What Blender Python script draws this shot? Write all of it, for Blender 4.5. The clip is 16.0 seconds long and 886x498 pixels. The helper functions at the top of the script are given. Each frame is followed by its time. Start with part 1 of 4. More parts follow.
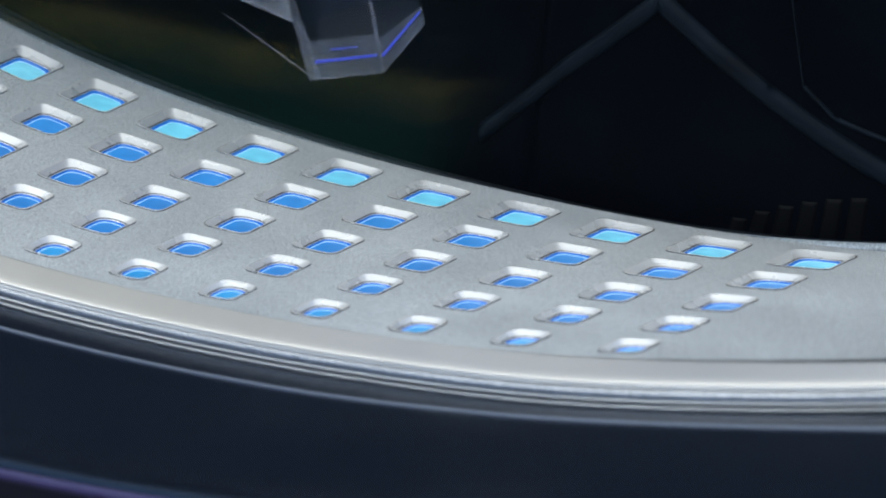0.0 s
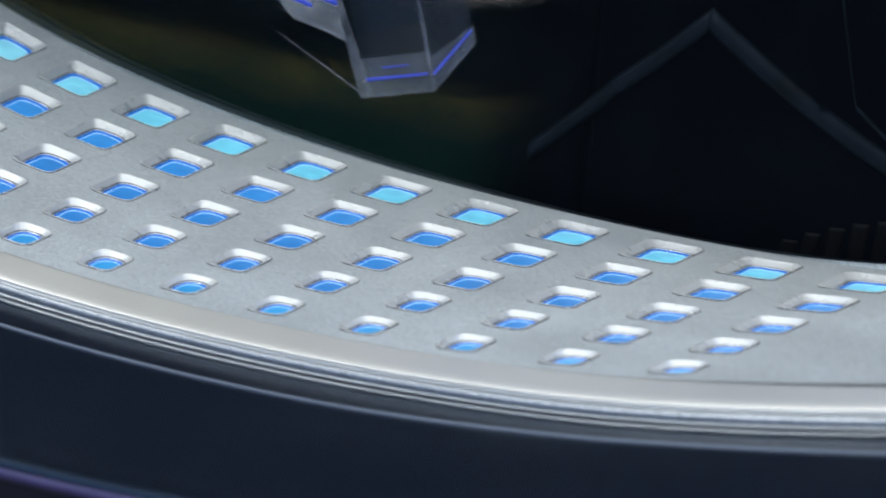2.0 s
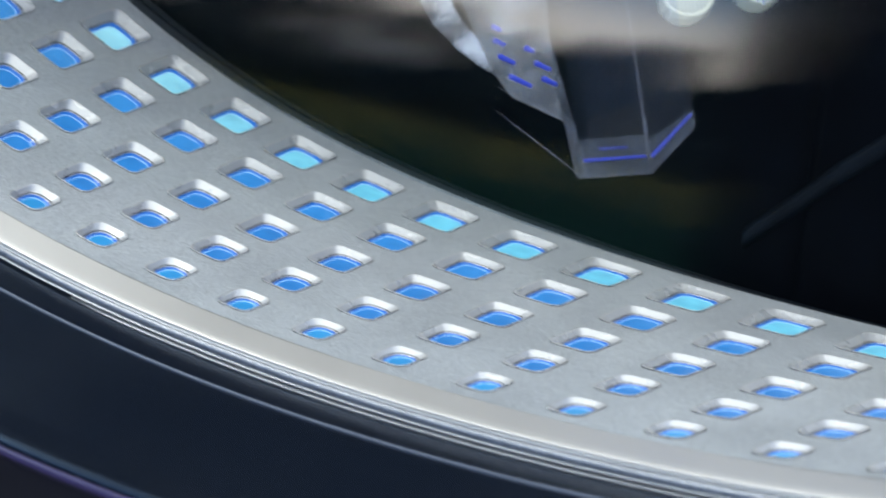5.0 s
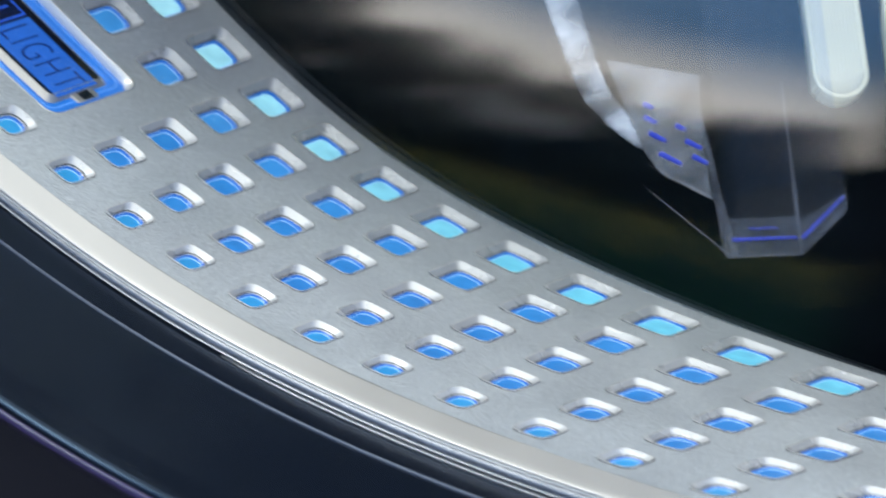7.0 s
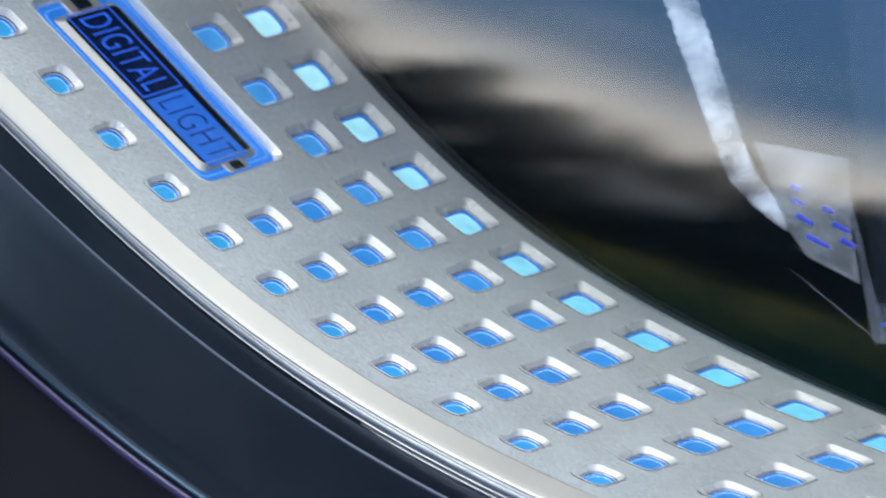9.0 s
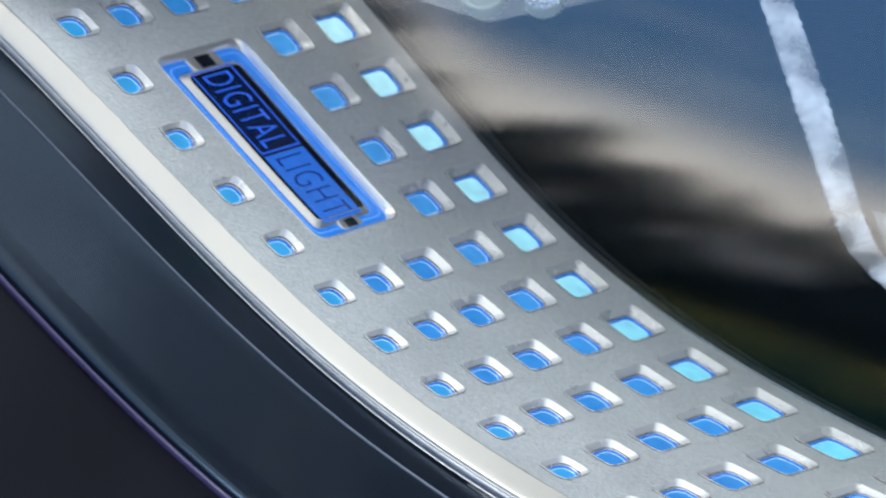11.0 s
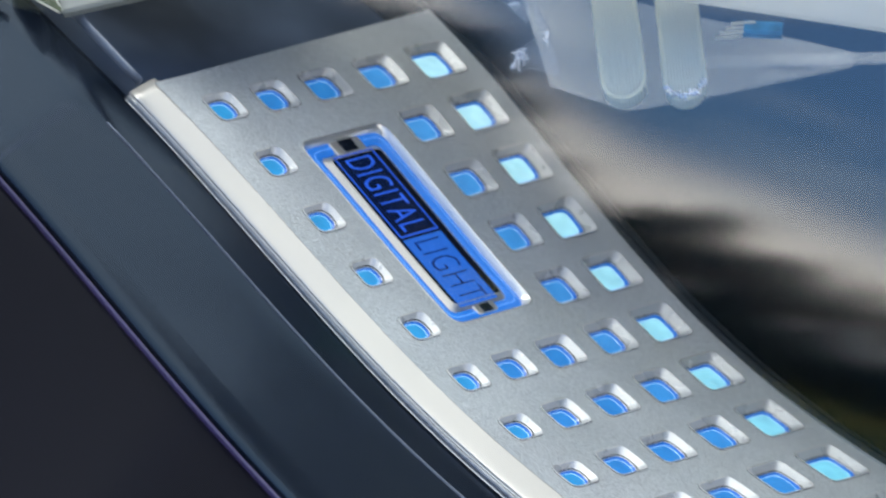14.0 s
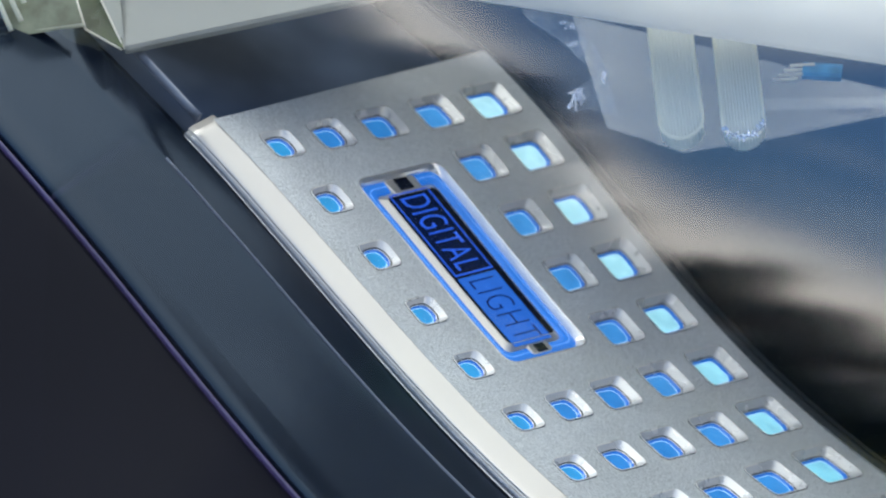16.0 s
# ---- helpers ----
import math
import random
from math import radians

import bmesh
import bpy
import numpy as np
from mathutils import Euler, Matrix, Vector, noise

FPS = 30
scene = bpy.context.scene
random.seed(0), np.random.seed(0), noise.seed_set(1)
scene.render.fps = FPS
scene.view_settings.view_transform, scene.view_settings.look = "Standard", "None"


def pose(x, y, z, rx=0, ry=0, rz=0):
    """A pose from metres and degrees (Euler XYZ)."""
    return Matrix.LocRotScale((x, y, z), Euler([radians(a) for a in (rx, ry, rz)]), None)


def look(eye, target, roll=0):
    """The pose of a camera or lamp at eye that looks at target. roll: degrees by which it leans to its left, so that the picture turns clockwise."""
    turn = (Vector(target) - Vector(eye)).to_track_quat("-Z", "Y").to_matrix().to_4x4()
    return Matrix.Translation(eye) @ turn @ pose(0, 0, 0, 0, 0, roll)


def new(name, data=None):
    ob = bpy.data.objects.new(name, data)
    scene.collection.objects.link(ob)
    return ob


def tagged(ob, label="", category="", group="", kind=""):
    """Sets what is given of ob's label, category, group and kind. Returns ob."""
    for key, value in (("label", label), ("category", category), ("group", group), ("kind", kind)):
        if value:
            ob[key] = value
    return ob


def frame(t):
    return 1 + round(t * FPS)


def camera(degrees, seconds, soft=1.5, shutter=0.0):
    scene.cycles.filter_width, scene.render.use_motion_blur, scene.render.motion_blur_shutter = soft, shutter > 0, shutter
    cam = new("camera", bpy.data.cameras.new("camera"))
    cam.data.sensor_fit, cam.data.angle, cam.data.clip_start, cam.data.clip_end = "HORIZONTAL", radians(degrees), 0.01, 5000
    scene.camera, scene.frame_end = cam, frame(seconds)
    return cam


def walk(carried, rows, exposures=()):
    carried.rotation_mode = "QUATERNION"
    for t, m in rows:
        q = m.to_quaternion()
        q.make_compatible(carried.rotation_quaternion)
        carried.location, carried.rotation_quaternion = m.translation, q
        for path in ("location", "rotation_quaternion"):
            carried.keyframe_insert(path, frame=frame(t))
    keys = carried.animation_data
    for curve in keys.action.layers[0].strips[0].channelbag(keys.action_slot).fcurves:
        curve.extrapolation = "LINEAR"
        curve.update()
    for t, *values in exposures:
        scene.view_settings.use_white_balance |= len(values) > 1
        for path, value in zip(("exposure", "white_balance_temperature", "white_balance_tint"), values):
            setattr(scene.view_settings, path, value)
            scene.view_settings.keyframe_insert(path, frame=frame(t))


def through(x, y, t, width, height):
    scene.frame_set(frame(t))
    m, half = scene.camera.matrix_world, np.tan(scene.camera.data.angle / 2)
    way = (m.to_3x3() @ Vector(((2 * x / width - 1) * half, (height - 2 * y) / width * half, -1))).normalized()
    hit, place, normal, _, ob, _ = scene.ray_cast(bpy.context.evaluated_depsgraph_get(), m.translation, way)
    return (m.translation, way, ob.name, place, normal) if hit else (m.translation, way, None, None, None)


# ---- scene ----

# Everything is laid out in millimetres in a frame that leans with the headlamp: x across, y ahead, z up.
RIG = Matrix.Translation((0, 0, 0.78)) @ Matrix.Rotation(radians(-25), 4, "X")

cam = camera(35.2, 16.0, soft=2.0, shutter=1.3)
PATH = [
    (0, 0.00, 0.00, 0.00, 0.07, 0.07, -0.01),
    (0.5, -0.06, -0.09, 0.05, 0.18, 0.10, 0.13),
    (1, -0.13, -0.07, 0.07, 0.44, 0.21, 0.23),
    (1.5, -0.16, -0.04, 0.05, 1.04, 0.40, 0.40),
    (2, -0.27, -0.07, 0.02, 1.92, 0.79, 0.69),
    (2.5, -0.42, -0.16, -0.01, 3.08, 1.21, 1.09),
    (3, -0.58, -0.11, -0.05, 4.48, 1.72, 1.57),
    (3.5, -0.64, 0.01, -0.14, 5.95, 2.23, 2.04),
    (4, -0.75, 0.08, -0.17, 7.45, 2.75, 2.44),
    (6.5, -1.75, -1.07, -0.15, 14.34, 5.61, 5.15),
    (7, -1.97, -1.48, -0.17, 15.83, 6.23, 5.86),
    (7.5, -2.21, -2.02, -0.22, 17.25, 6.82, 6.46),
    (8, -2.47, -2.40, -0.30, 18.72, 7.40, 7.07),
    (8.5, -2.65, -2.62, -0.43, 20.06, 8.01, 7.62),
    (9, -2.79, -2.70, -0.51, 21.43, 8.65, 8.30),
    (9.5, -2.84, -2.85, -0.54, 22.67, 9.16, 8.84),
    (12, -3.61, -3.99, -0.36, 28.11, 10.93, 11.62),
    (12.5, -3.75, -4.18, -0.38, 29.09, 11.29, 12.06),
    (13, -3.86, -4.34, -0.45, 30.06, 11.74, 12.52),
    (13.5, -3.96, -4.48, -0.56, 30.90, 12.19, 12.83),
    (14, -4.08, -4.57, -0.69, 31.85, 12.64, 13.28),
    (14.5, -4.27, -4.59, -0.83, 32.70, 13.05, 13.72),
    (15, -4.47, -4.60, -1.01, 33.43, 13.45, 14.04),
    (15.5, -4.69, -4.56, -1.25, 33.94, 13.79, 14.30),
    (16, -4.93, -4.44, -1.51, 34.22, 14.02, 14.54),
]


def stand(x, y, z, yaw, pitch, roll):
    """The camera's pose in the world, from millimetres and degrees in the leaning frame."""
    return RIG @ pose(x / 1000, y / 1000, z / 1000, 90 + pitch, 0, yaw) @ pose(0, 0, 0, 0, 0, roll)


walk(cam, [(t, stand(*row)) for t, *row in PATH], exposures=[(0, 0.86, 5950, 2), (4, 0.90, 5950, 2), (7, 0.95, 5970, 2), (9, 1.07, 6000, 2), (16, 1.03, 6050, 2)])
cam.data.dof.use_dof = True
cam.data.dof.focus_distance = 0.120
cam.data.dof.aperture_fstop = 66

# ---- light ----
SUN_UP, SUN_TURN = radians(58), radians(240)
world = bpy.data.worlds.new("world")
scene.world = world
world.use_nodes = True
wn, wl = world.node_tree.nodes, world.node_tree.links
sky = wn.new("ShaderNodeTexSky")
sky.sky_type, sky.sun_disc = "NISHITA", False
sky.sun_elevation, sky.sun_rotation = SUN_UP, SUN_TURN
sky.air_density, sky.dust_density = 1.0, 2.5
# thick bright cloud overhead that thins out towards the horizon
way = wn.new("ShaderNodeTexCoord")
split = wn.new("ShaderNodeSeparateXYZ")
wl.new(way.outputs["Generated"], split.inputs["Vector"])
billow = wn.new("ShaderNodeTexNoise")
billow.inputs["Scale"].default_value, billow.inputs["Detail"].default_value = 2.2, 6
wl.new(way.outputs["Generated"], billow.inputs["Vector"])
ragged = wn.new("ShaderNodeMath")
ragged.operation = "MULTIPLY_ADD"
ragged.inputs[1].default_value, ragged.inputs[2].default_value = 0.35, -0.17
wl.new(billow.outputs["Fac"], ragged.inputs[0])
lifted = wn.new("ShaderNodeMath")
lifted.operation = "ADD"
wl.new(split.outputs["Z"], lifted.inputs[0])
wl.new(ragged.outputs["Value"], lifted.inputs[1])
cover = wn.new("ShaderNodeMapRange")
cover.interpolation_type = "SMOOTHSTEP"
cover.inputs["From Min"].default_value, cover.inputs["From Max"].default_value = 0.55, 0.85
wl.new(lifted.outputs["Value"], cover.inputs["Value"])
blue = wn.new("ShaderNodeMix")
blue.data_type, blue.blend_type = "RGBA", "MULTIPLY"
blue.inputs["Factor"].default_value = 1.0
blue.inputs["B"].default_value = (0.31, 0.50, 0.80, 1)
wl.new(sky.outputs["Color"], blue.inputs["A"])
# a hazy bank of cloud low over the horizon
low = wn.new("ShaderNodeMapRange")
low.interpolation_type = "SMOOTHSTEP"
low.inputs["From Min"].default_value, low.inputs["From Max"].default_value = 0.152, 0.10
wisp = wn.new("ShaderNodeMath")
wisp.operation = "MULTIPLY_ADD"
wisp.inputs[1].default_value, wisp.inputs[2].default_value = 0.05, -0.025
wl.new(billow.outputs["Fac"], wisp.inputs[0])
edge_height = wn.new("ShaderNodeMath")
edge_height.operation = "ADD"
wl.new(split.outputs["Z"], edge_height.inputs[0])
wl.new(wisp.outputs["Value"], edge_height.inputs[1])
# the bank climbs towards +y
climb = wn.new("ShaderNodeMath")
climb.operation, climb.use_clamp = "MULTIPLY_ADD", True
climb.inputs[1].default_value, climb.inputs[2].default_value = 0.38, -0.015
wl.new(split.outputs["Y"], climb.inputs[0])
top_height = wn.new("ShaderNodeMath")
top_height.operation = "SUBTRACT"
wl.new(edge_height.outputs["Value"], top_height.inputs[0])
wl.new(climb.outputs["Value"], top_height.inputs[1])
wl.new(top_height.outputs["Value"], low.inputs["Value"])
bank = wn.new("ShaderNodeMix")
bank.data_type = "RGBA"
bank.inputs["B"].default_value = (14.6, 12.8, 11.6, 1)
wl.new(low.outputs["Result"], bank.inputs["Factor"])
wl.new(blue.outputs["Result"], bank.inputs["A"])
stretch = wn.new("ShaderNodeMapping")
stretch.inputs["Scale"].default_value = (1.6, 1.6, 11.0)
stretch.inputs["Rotation"].default_value = (0.12, 0.10, 0.0)
wl.new(way.outputs["Generated"], stretch.inputs["Vector"])
cirrus = wn.new("ShaderNodeTexNoise")
cirrus.inputs["Scale"].default_value, cirrus.inputs["Detail"].default_value = 1.7, 5
wl.new(stretch.outputs["Vector"], cirrus.inputs["Vector"])
thin = wn.new("ShaderNodeMapRange")
thin.inputs["From Min"].default_value, thin.inputs["From Max"].default_value = 0.46, 0.72
thin.inputs["To Max"].default_value = 0.55
wl.new(cirrus.outputs["Fac"], thin.inputs["Value"])
streaked = wn.new("ShaderNodeMix")
streaked.data_type = "RGBA"
streaked.inputs["B"].default_value = (9.5, 9.6, 10.0, 1)
wl.new(thin.outputs["Result"], streaked.inputs["Factor"])
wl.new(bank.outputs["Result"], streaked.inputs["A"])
cloudy = wn.new("ShaderNodeMix")
cloudy.data_type = "RGBA"
cloudy.inputs["B"].default_value = (7.3, 7.1, 6.9, 1)
wl.new(cover.outputs["Result"], cloudy.inputs["Factor"])
wl.new(streaked.outputs["Result"], cloudy.inputs["A"])
back = wn["Background"]
back.inputs["Strength"].default_value = 0.12
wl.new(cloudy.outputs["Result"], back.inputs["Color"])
sun_data = bpy.data.lights.new("sun", "SUN")
sun_data.energy, sun_data.angle, sun_data.color = 0.8, radians(25), (1.0, 0.95, 0.88)
sun = new("sun", sun_data)
# sun_rotation turns clockwise from +y seen from above
sun_way = Vector((math.sin(SUN_TURN) * math.cos(SUN_UP), math.cos(SUN_TURN) * math.cos(SUN_UP), math.sin(SUN_UP)))
sun.matrix_world = look(sun_way * 5, (0, 0, 0))


# ---- materials ----
def material(name, base, rough=0.5, metal=0.0, grain=0.0, grain_size=1.0, stain=0.0, stain_size=20.0, coat=0.0,
             glow=None, glow_strength=0.0, rough_vary=0.0, spec=0.5, tint=(1, 1, 1), fleck=0.0):
    """A node material. grain: bump of grains of grain_size mm; stain: how far the colour drifts over stain_size mm."""
    m = bpy.data.materials.new(name)
    m.use_nodes = True
    nodes, links = m.node_tree.nodes, m.node_tree.links
    b = nodes["Principled BSDF"]
    b.inputs["Base Color"].default_value = (*base, 1)
    b.inputs["Roughness"].default_value = rough
    b.inputs["Metallic"].default_value = metal
    b.inputs["Coat Weight"].default_value = coat
    b.inputs["Coat Roughness"].default_value = 0.03
    b.inputs["Specular IOR Level"].default_value = spec
    b.inputs["Specular Tint"].default_value = (*tint, 1)
    if glow:
        b.inputs["Emission Color"].default_value = (*glow, 1)
        b.inputs["Emission Strength"].default_value = glow_strength
    coords = nodes.new("ShaderNodeNewGeometry").outputs["Position"]
    if stain or rough_vary:
        big = nodes.new("ShaderNodeTexNoise")
        big.inputs["Scale"].default_value = 1000 / stain_size
        big.inputs["Detail"].default_value = 5
        links.new(coords, big.inputs["Vector"])
        if stain:
            ramp = nodes.new("ShaderNodeMapRange")
            ramp.inputs["From Min"].default_value, ramp.inputs["From Max"].default_value = 0.3, 0.7
            ramp.inputs["To Min"].default_value, ramp.inputs["To Max"].default_value = 1 - stain, 1 + stain
            links.new(big.outputs["Fac"], ramp.inputs["Value"])
            mix = nodes.new("ShaderNodeVectorMath")
            mix.operation = "SCALE"
            mix.inputs[0].default_value = base
            links.new(ramp.outputs["Result"], mix.inputs["Scale"])
            links.new(mix.outputs["Vector"], b.inputs["Base Color"])
            if fleck:
                speck = nodes.new("ShaderNodeTexNoise")
                speck.inputs["Scale"].default_value, speck.inputs["Detail"].default_value = 1000 / grain_size, 2
                links.new(coords, speck.inputs["Vector"])
                f = nodes.new("ShaderNodeMapRange")
                f.inputs["From Min"].default_value, f.inputs["From Max"].default_value = 0.3, 0.7
                f.inputs["To Min"].default_value, f.inputs["To Max"].default_value = 1 - fleck, 1 + fleck
                links.new(speck.outputs["Fac"], f.inputs["Value"])
                again = nodes.new("ShaderNodeVectorMath")
                again.operation = "SCALE"
                links.new(mix.outputs["Vector"], again.inputs[0])
                links.new(f.outputs["Result"], again.inputs["Scale"])
                links.new(again.outputs["Vector"], b.inputs["Base Color"])
        if rough_vary:
            r = nodes.new("ShaderNodeMapRange")
            r.inputs["From Min"].default_value, r.inputs["From Max"].default_value = 0.3, 0.7
            r.inputs["To Min"].default_value, r.inputs["To Max"].default_value = max(0, rough - rough_vary), rough + rough_vary
            links.new(big.outputs["Fac"], r.inputs["Value"])
            links.new(r.outputs["Result"], b.inputs["Roughness"])
    if grain:
        fine = nodes.new("ShaderNodeTexNoise")
        fine.inputs["Scale"].default_value = 1000 / grain_size
        fine.inputs["Detail"].default_value = 3
        links.new(coords, fine.inputs["Vector"])
        bump = nodes.new("ShaderNodeBump")
        bump.inputs["Strength"].default_value = grain
        bump.inputs["Distance"].default_value = grain_size / 4000
        links.new(fine.outputs["Fac"], bump.inputs["Height"])
        links.new(bump.outputs["Normal"], b.inputs["Normal"])
    return m


def glowing(name, base, strength, rough=0.25):
    """A lit translucent plastic: the object's own colour glows."""
    m = bpy.data.materials.new(name)
    m.use_nodes = True
    nodes, links = m.node_tree.nodes, m.node_tree.links
    b = nodes["Principled BSDF"]
    b.inputs["Base Color"].default_value = (*base, 1)
    b.inputs["Roughness"].default_value = rough
    info = nodes.new("ShaderNodeObjectInfo")
    drift = nodes.new("ShaderNodeTexNoise")
    drift.inputs["Scale"].default_value = 500
    links.new(nodes.new("ShaderNodeNewGeometry").outputs["Position"], drift.inputs["Vector"])
    r = nodes.new("ShaderNodeMapRange")
    r.inputs["To Min"].default_value, r.inputs["To Max"].default_value = 0.6 * strength, 1.4 * strength
    links.new(drift.outputs["Fac"], r.inputs["Value"])
    links.new(info.outputs["Color"], b.inputs["Emission Color"])
    links.new(r.outputs["Result"], b.inputs["Emission Strength"])
    return m


def clear(name, colour=(1, 1, 1), rough=0.02, ior=1.49):
    m = bpy.data.materials.new(name)
    m.use_nodes = True
    b = m.node_tree.nodes["Principled BSDF"]
    b.inputs["Base Color"].default_value = (*colour, 1)
    b.inputs["Roughness"].default_value = rough
    b.inputs["IOR"].default_value = ior
    b.inputs["Transmission Weight"].default_value = 1
    return m


def sheer(name, shine, tint=(0.93, 0.95, 1.0), rough=0.08, ior=0.0):
    """Thin clear plastic: light passes straight through, with a weak gloss, or one that grows with the slant."""
    m = bpy.data.materials.new(name)
    m.use_nodes = True
    nodes, links = m.node_tree.nodes, m.node_tree.links
    clearness, gloss, mix = nodes.new("ShaderNodeBsdfTransparent"), nodes.new("ShaderNodeBsdfGlossy"), nodes.new("ShaderNodeMixShader")
    clearness.inputs["Color"].default_value = (*tint, 1)
    gloss.inputs["Roughness"].default_value = rough
    mix.inputs["Fac"].default_value = shine
    if ior:
        slant = nodes.new("ShaderNodeFresnel")
        slant.inputs["IOR"].default_value = ior
        links.new(slant.outputs["Fac"], mix.inputs["Fac"])
    links.new(clearness.outputs["BSDF"], mix.inputs[1])
    links.new(gloss.outputs["BSDF"], mix.inputs[2])
    links.new(mix.outputs["Shader"], nodes["Material Output"].inputs["Surface"])
    return m


def hazy(name, base, share, stain=0.5):
    """Clear plastic with a milky share."""
    m = material(name, base, 0.4, stain=stain, stain_size=3)
    nodes, links = m.node_tree.nodes, m.node_tree.links
    clearness, mix = nodes.new("ShaderNodeBsdfTransparent"), nodes.new("ShaderNodeMixShader")
    mix.inputs["Fac"].default_value = share
    links.new(clearness.outputs["BSDF"], mix.inputs[1])
    links.new(nodes["Principled BSDF"].outputs["BSDF"], mix.inputs[2])
    links.new(mix.outputs["Shader"], nodes["Material Output"].inputs["Surface"])
    return m


def milky(name, base, through):
    """Milky plastic that lets part of the light from behind through."""
    m = material(name, base, 0.35, stain=0.06, stain_size=8, grain=0.05, grain_size=0.6)
    nodes, links = m.node_tree.nodes, m.node_tree.links
    behind, mix = nodes.new("ShaderNodeBsdfTranslucent"), nodes.new("ShaderNodeMixShader")
    behind.inputs["Color"].default_value = (*base, 1)
    mix.inputs["Fac"].default_value = through
    links.new(nodes["Principled BSDF"].outputs["BSDF"], mix.inputs[1])
    links.new(behind.outputs["BSDF"], mix.inputs[2])
    links.new(mix.outputs["Shader"], nodes["Material Output"].inputs["Surface"])
    return m


SATIN = material("satin_aluminium", (0.80, 0.825, 0.84), 0.40, 0.52, grain=0.8, grain_size=0.17, stain=0.05, stain_size=9, rough_vary=0.04, fleck=0.34)
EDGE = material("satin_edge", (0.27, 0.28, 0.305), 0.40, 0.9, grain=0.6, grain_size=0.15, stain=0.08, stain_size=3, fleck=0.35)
POLISH = material("polished_aluminium", (0.67, 0.64, 0.605), 0.38, 0.7, grain=0.03, grain_size=0.6, rough_vary=0.04, stain_size=6)
CHROME = material("chamfer_chrome", (0.50, 0.515, 0.54), 0.36, 0.7, rough_vary=0.04, stain_size=3)
CHAMFER = material("polished_chamfer", (0.85, 0.835, 0.815), 0.28, 0.4, rough_vary=0.05, stain=0.04, stain_size=3)
LIPSHADE = material("hole_lip_shade", (0.025, 0.028, 0.034), 0.4, 0.3, stain=0.2, stain_size=3)
LABELEDGE = material("label_chamfer_chrome", (0.90, 0.89, 0.87), 0.16, 0.6, rough_vary=0.04, stain_size=3)
BLACK = material("gloss_black", (0.0055, 0.0085, 0.0165), 0.2, 0.0, grain=0.015, grain_size=1.2, coat=0.0, spec=0.54, tint=(0.40, 0.64, 1.0), rough_vary=0.05, stain_size=15)
WALLBLACK = material("grained_black_plastic", (0.0007, 0.0013, 0.0028), 0.45, 0.0, grain=0.35, grain_size=0.8, stain=0.3, stain_size=6, spec=0.022)
COVER = sheer("clear_cover", 0.175, (1, 1, 1), 0.048)
PAINT = material("dark_paint", (0.004, 0.004, 0.008), 0.4, 0.0, stain=0.15, stain_size=25, spec=0.08, tint=(0.8, 0.85, 1.0))
DARK = material("dark_plastic", (0.020, 0.025, 0.032), 0.5, 0.0, spec=0.2, grain=0.2, grain_size=0.3, stain=0.1, stain_size=8)
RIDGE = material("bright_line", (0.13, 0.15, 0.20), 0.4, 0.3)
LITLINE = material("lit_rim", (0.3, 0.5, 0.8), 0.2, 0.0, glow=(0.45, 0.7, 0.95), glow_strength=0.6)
PURPLE = material("violet_seal", (0.055, 0.042, 0.125), 0.3, 0.0, stain=0.15, stain_size=12, coat=0.2)
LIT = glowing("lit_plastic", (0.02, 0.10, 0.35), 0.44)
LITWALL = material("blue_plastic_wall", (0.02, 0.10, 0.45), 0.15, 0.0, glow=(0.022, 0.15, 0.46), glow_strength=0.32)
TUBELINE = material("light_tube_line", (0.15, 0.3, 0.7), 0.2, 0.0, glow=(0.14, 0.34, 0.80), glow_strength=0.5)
TUBE = material("blue_light_tube", (0.03, 0.15, 0.50), 0.2, 0.0, stain=0.2, stain_size=4, glow=(0.03, 0.15, 0.56), glow_strength=0.40)
SCREEN = material("screen_black", (0.006, 0.008, 0.02), 0.12, 0.0, grain=0.1, grain_size=0.25)
SCREENBLUE = material("screen_blue", (0.02, 0.08, 0.35), 0.2, 0.0, stain=0.15, stain_size=2, glow=(0.03, 0.13, 0.54), glow_strength=0.40)
INK = material("screen_ink", (0.004, 0.012, 0.06), 0.25, 0.0, glow=(0.0, 0.02, 0.20), glow_strength=0.3)
LETTER = material("lit_letters", (0.02, 0.06, 0.4), 0.2, 0.0, glow=(0.03, 0.11, 0.62), glow_strength=0.48)
ACRYLIC = sheer("clear_acrylic", 0.02, rough=0.2)
VEIL = hazy("milky_acrylic", (0.55, 0.58, 0.62), 0.15, 0.9)
HAZE = hazy("hazy_acrylic", (0.24, 0.27, 0.33), 0.115)
EDGING = hazy("acrylic_edge", (0.35, 0.38, 0.46), 0.15)
GREENISH = material("greenish_plastic", (0.36, 0.38, 0.26), 0.3, 0.0, stain=0.6, stain_size=4)
SLATE = material("dim_slate", (0.0016, 0.0017, 0.0022), 0.6, 0.0, stain=0.3, stain_size=5, spec=0.08)
DUSK = material("dusky_ridge", (0.004, 0.0065, 0.0105), 0.5, 0.0, stain=0.4, stain_size=5, spec=0.06)
FROST = hazy("frosted_acrylic", (0.70, 0.74, 0.80), 0.35, 0.8)
GLINT = material("glint_flake", (0.85, 0.86, 0.92), 0.12, 0.7)
CREAM = milky("cream_lens", (0.96, 0.96, 0.84), 0.42)
CREAMEDGE = milky("cream_lens_edge", (0.93, 0.92, 0.76), 0.4)
DOVE = milky("dove_grey_housing", (0.40, 0.41, 0.38), 0.3)
MIST = hazy("misty_plastic", (0.84, 0.83, 0.80), 0.25, 0.08)
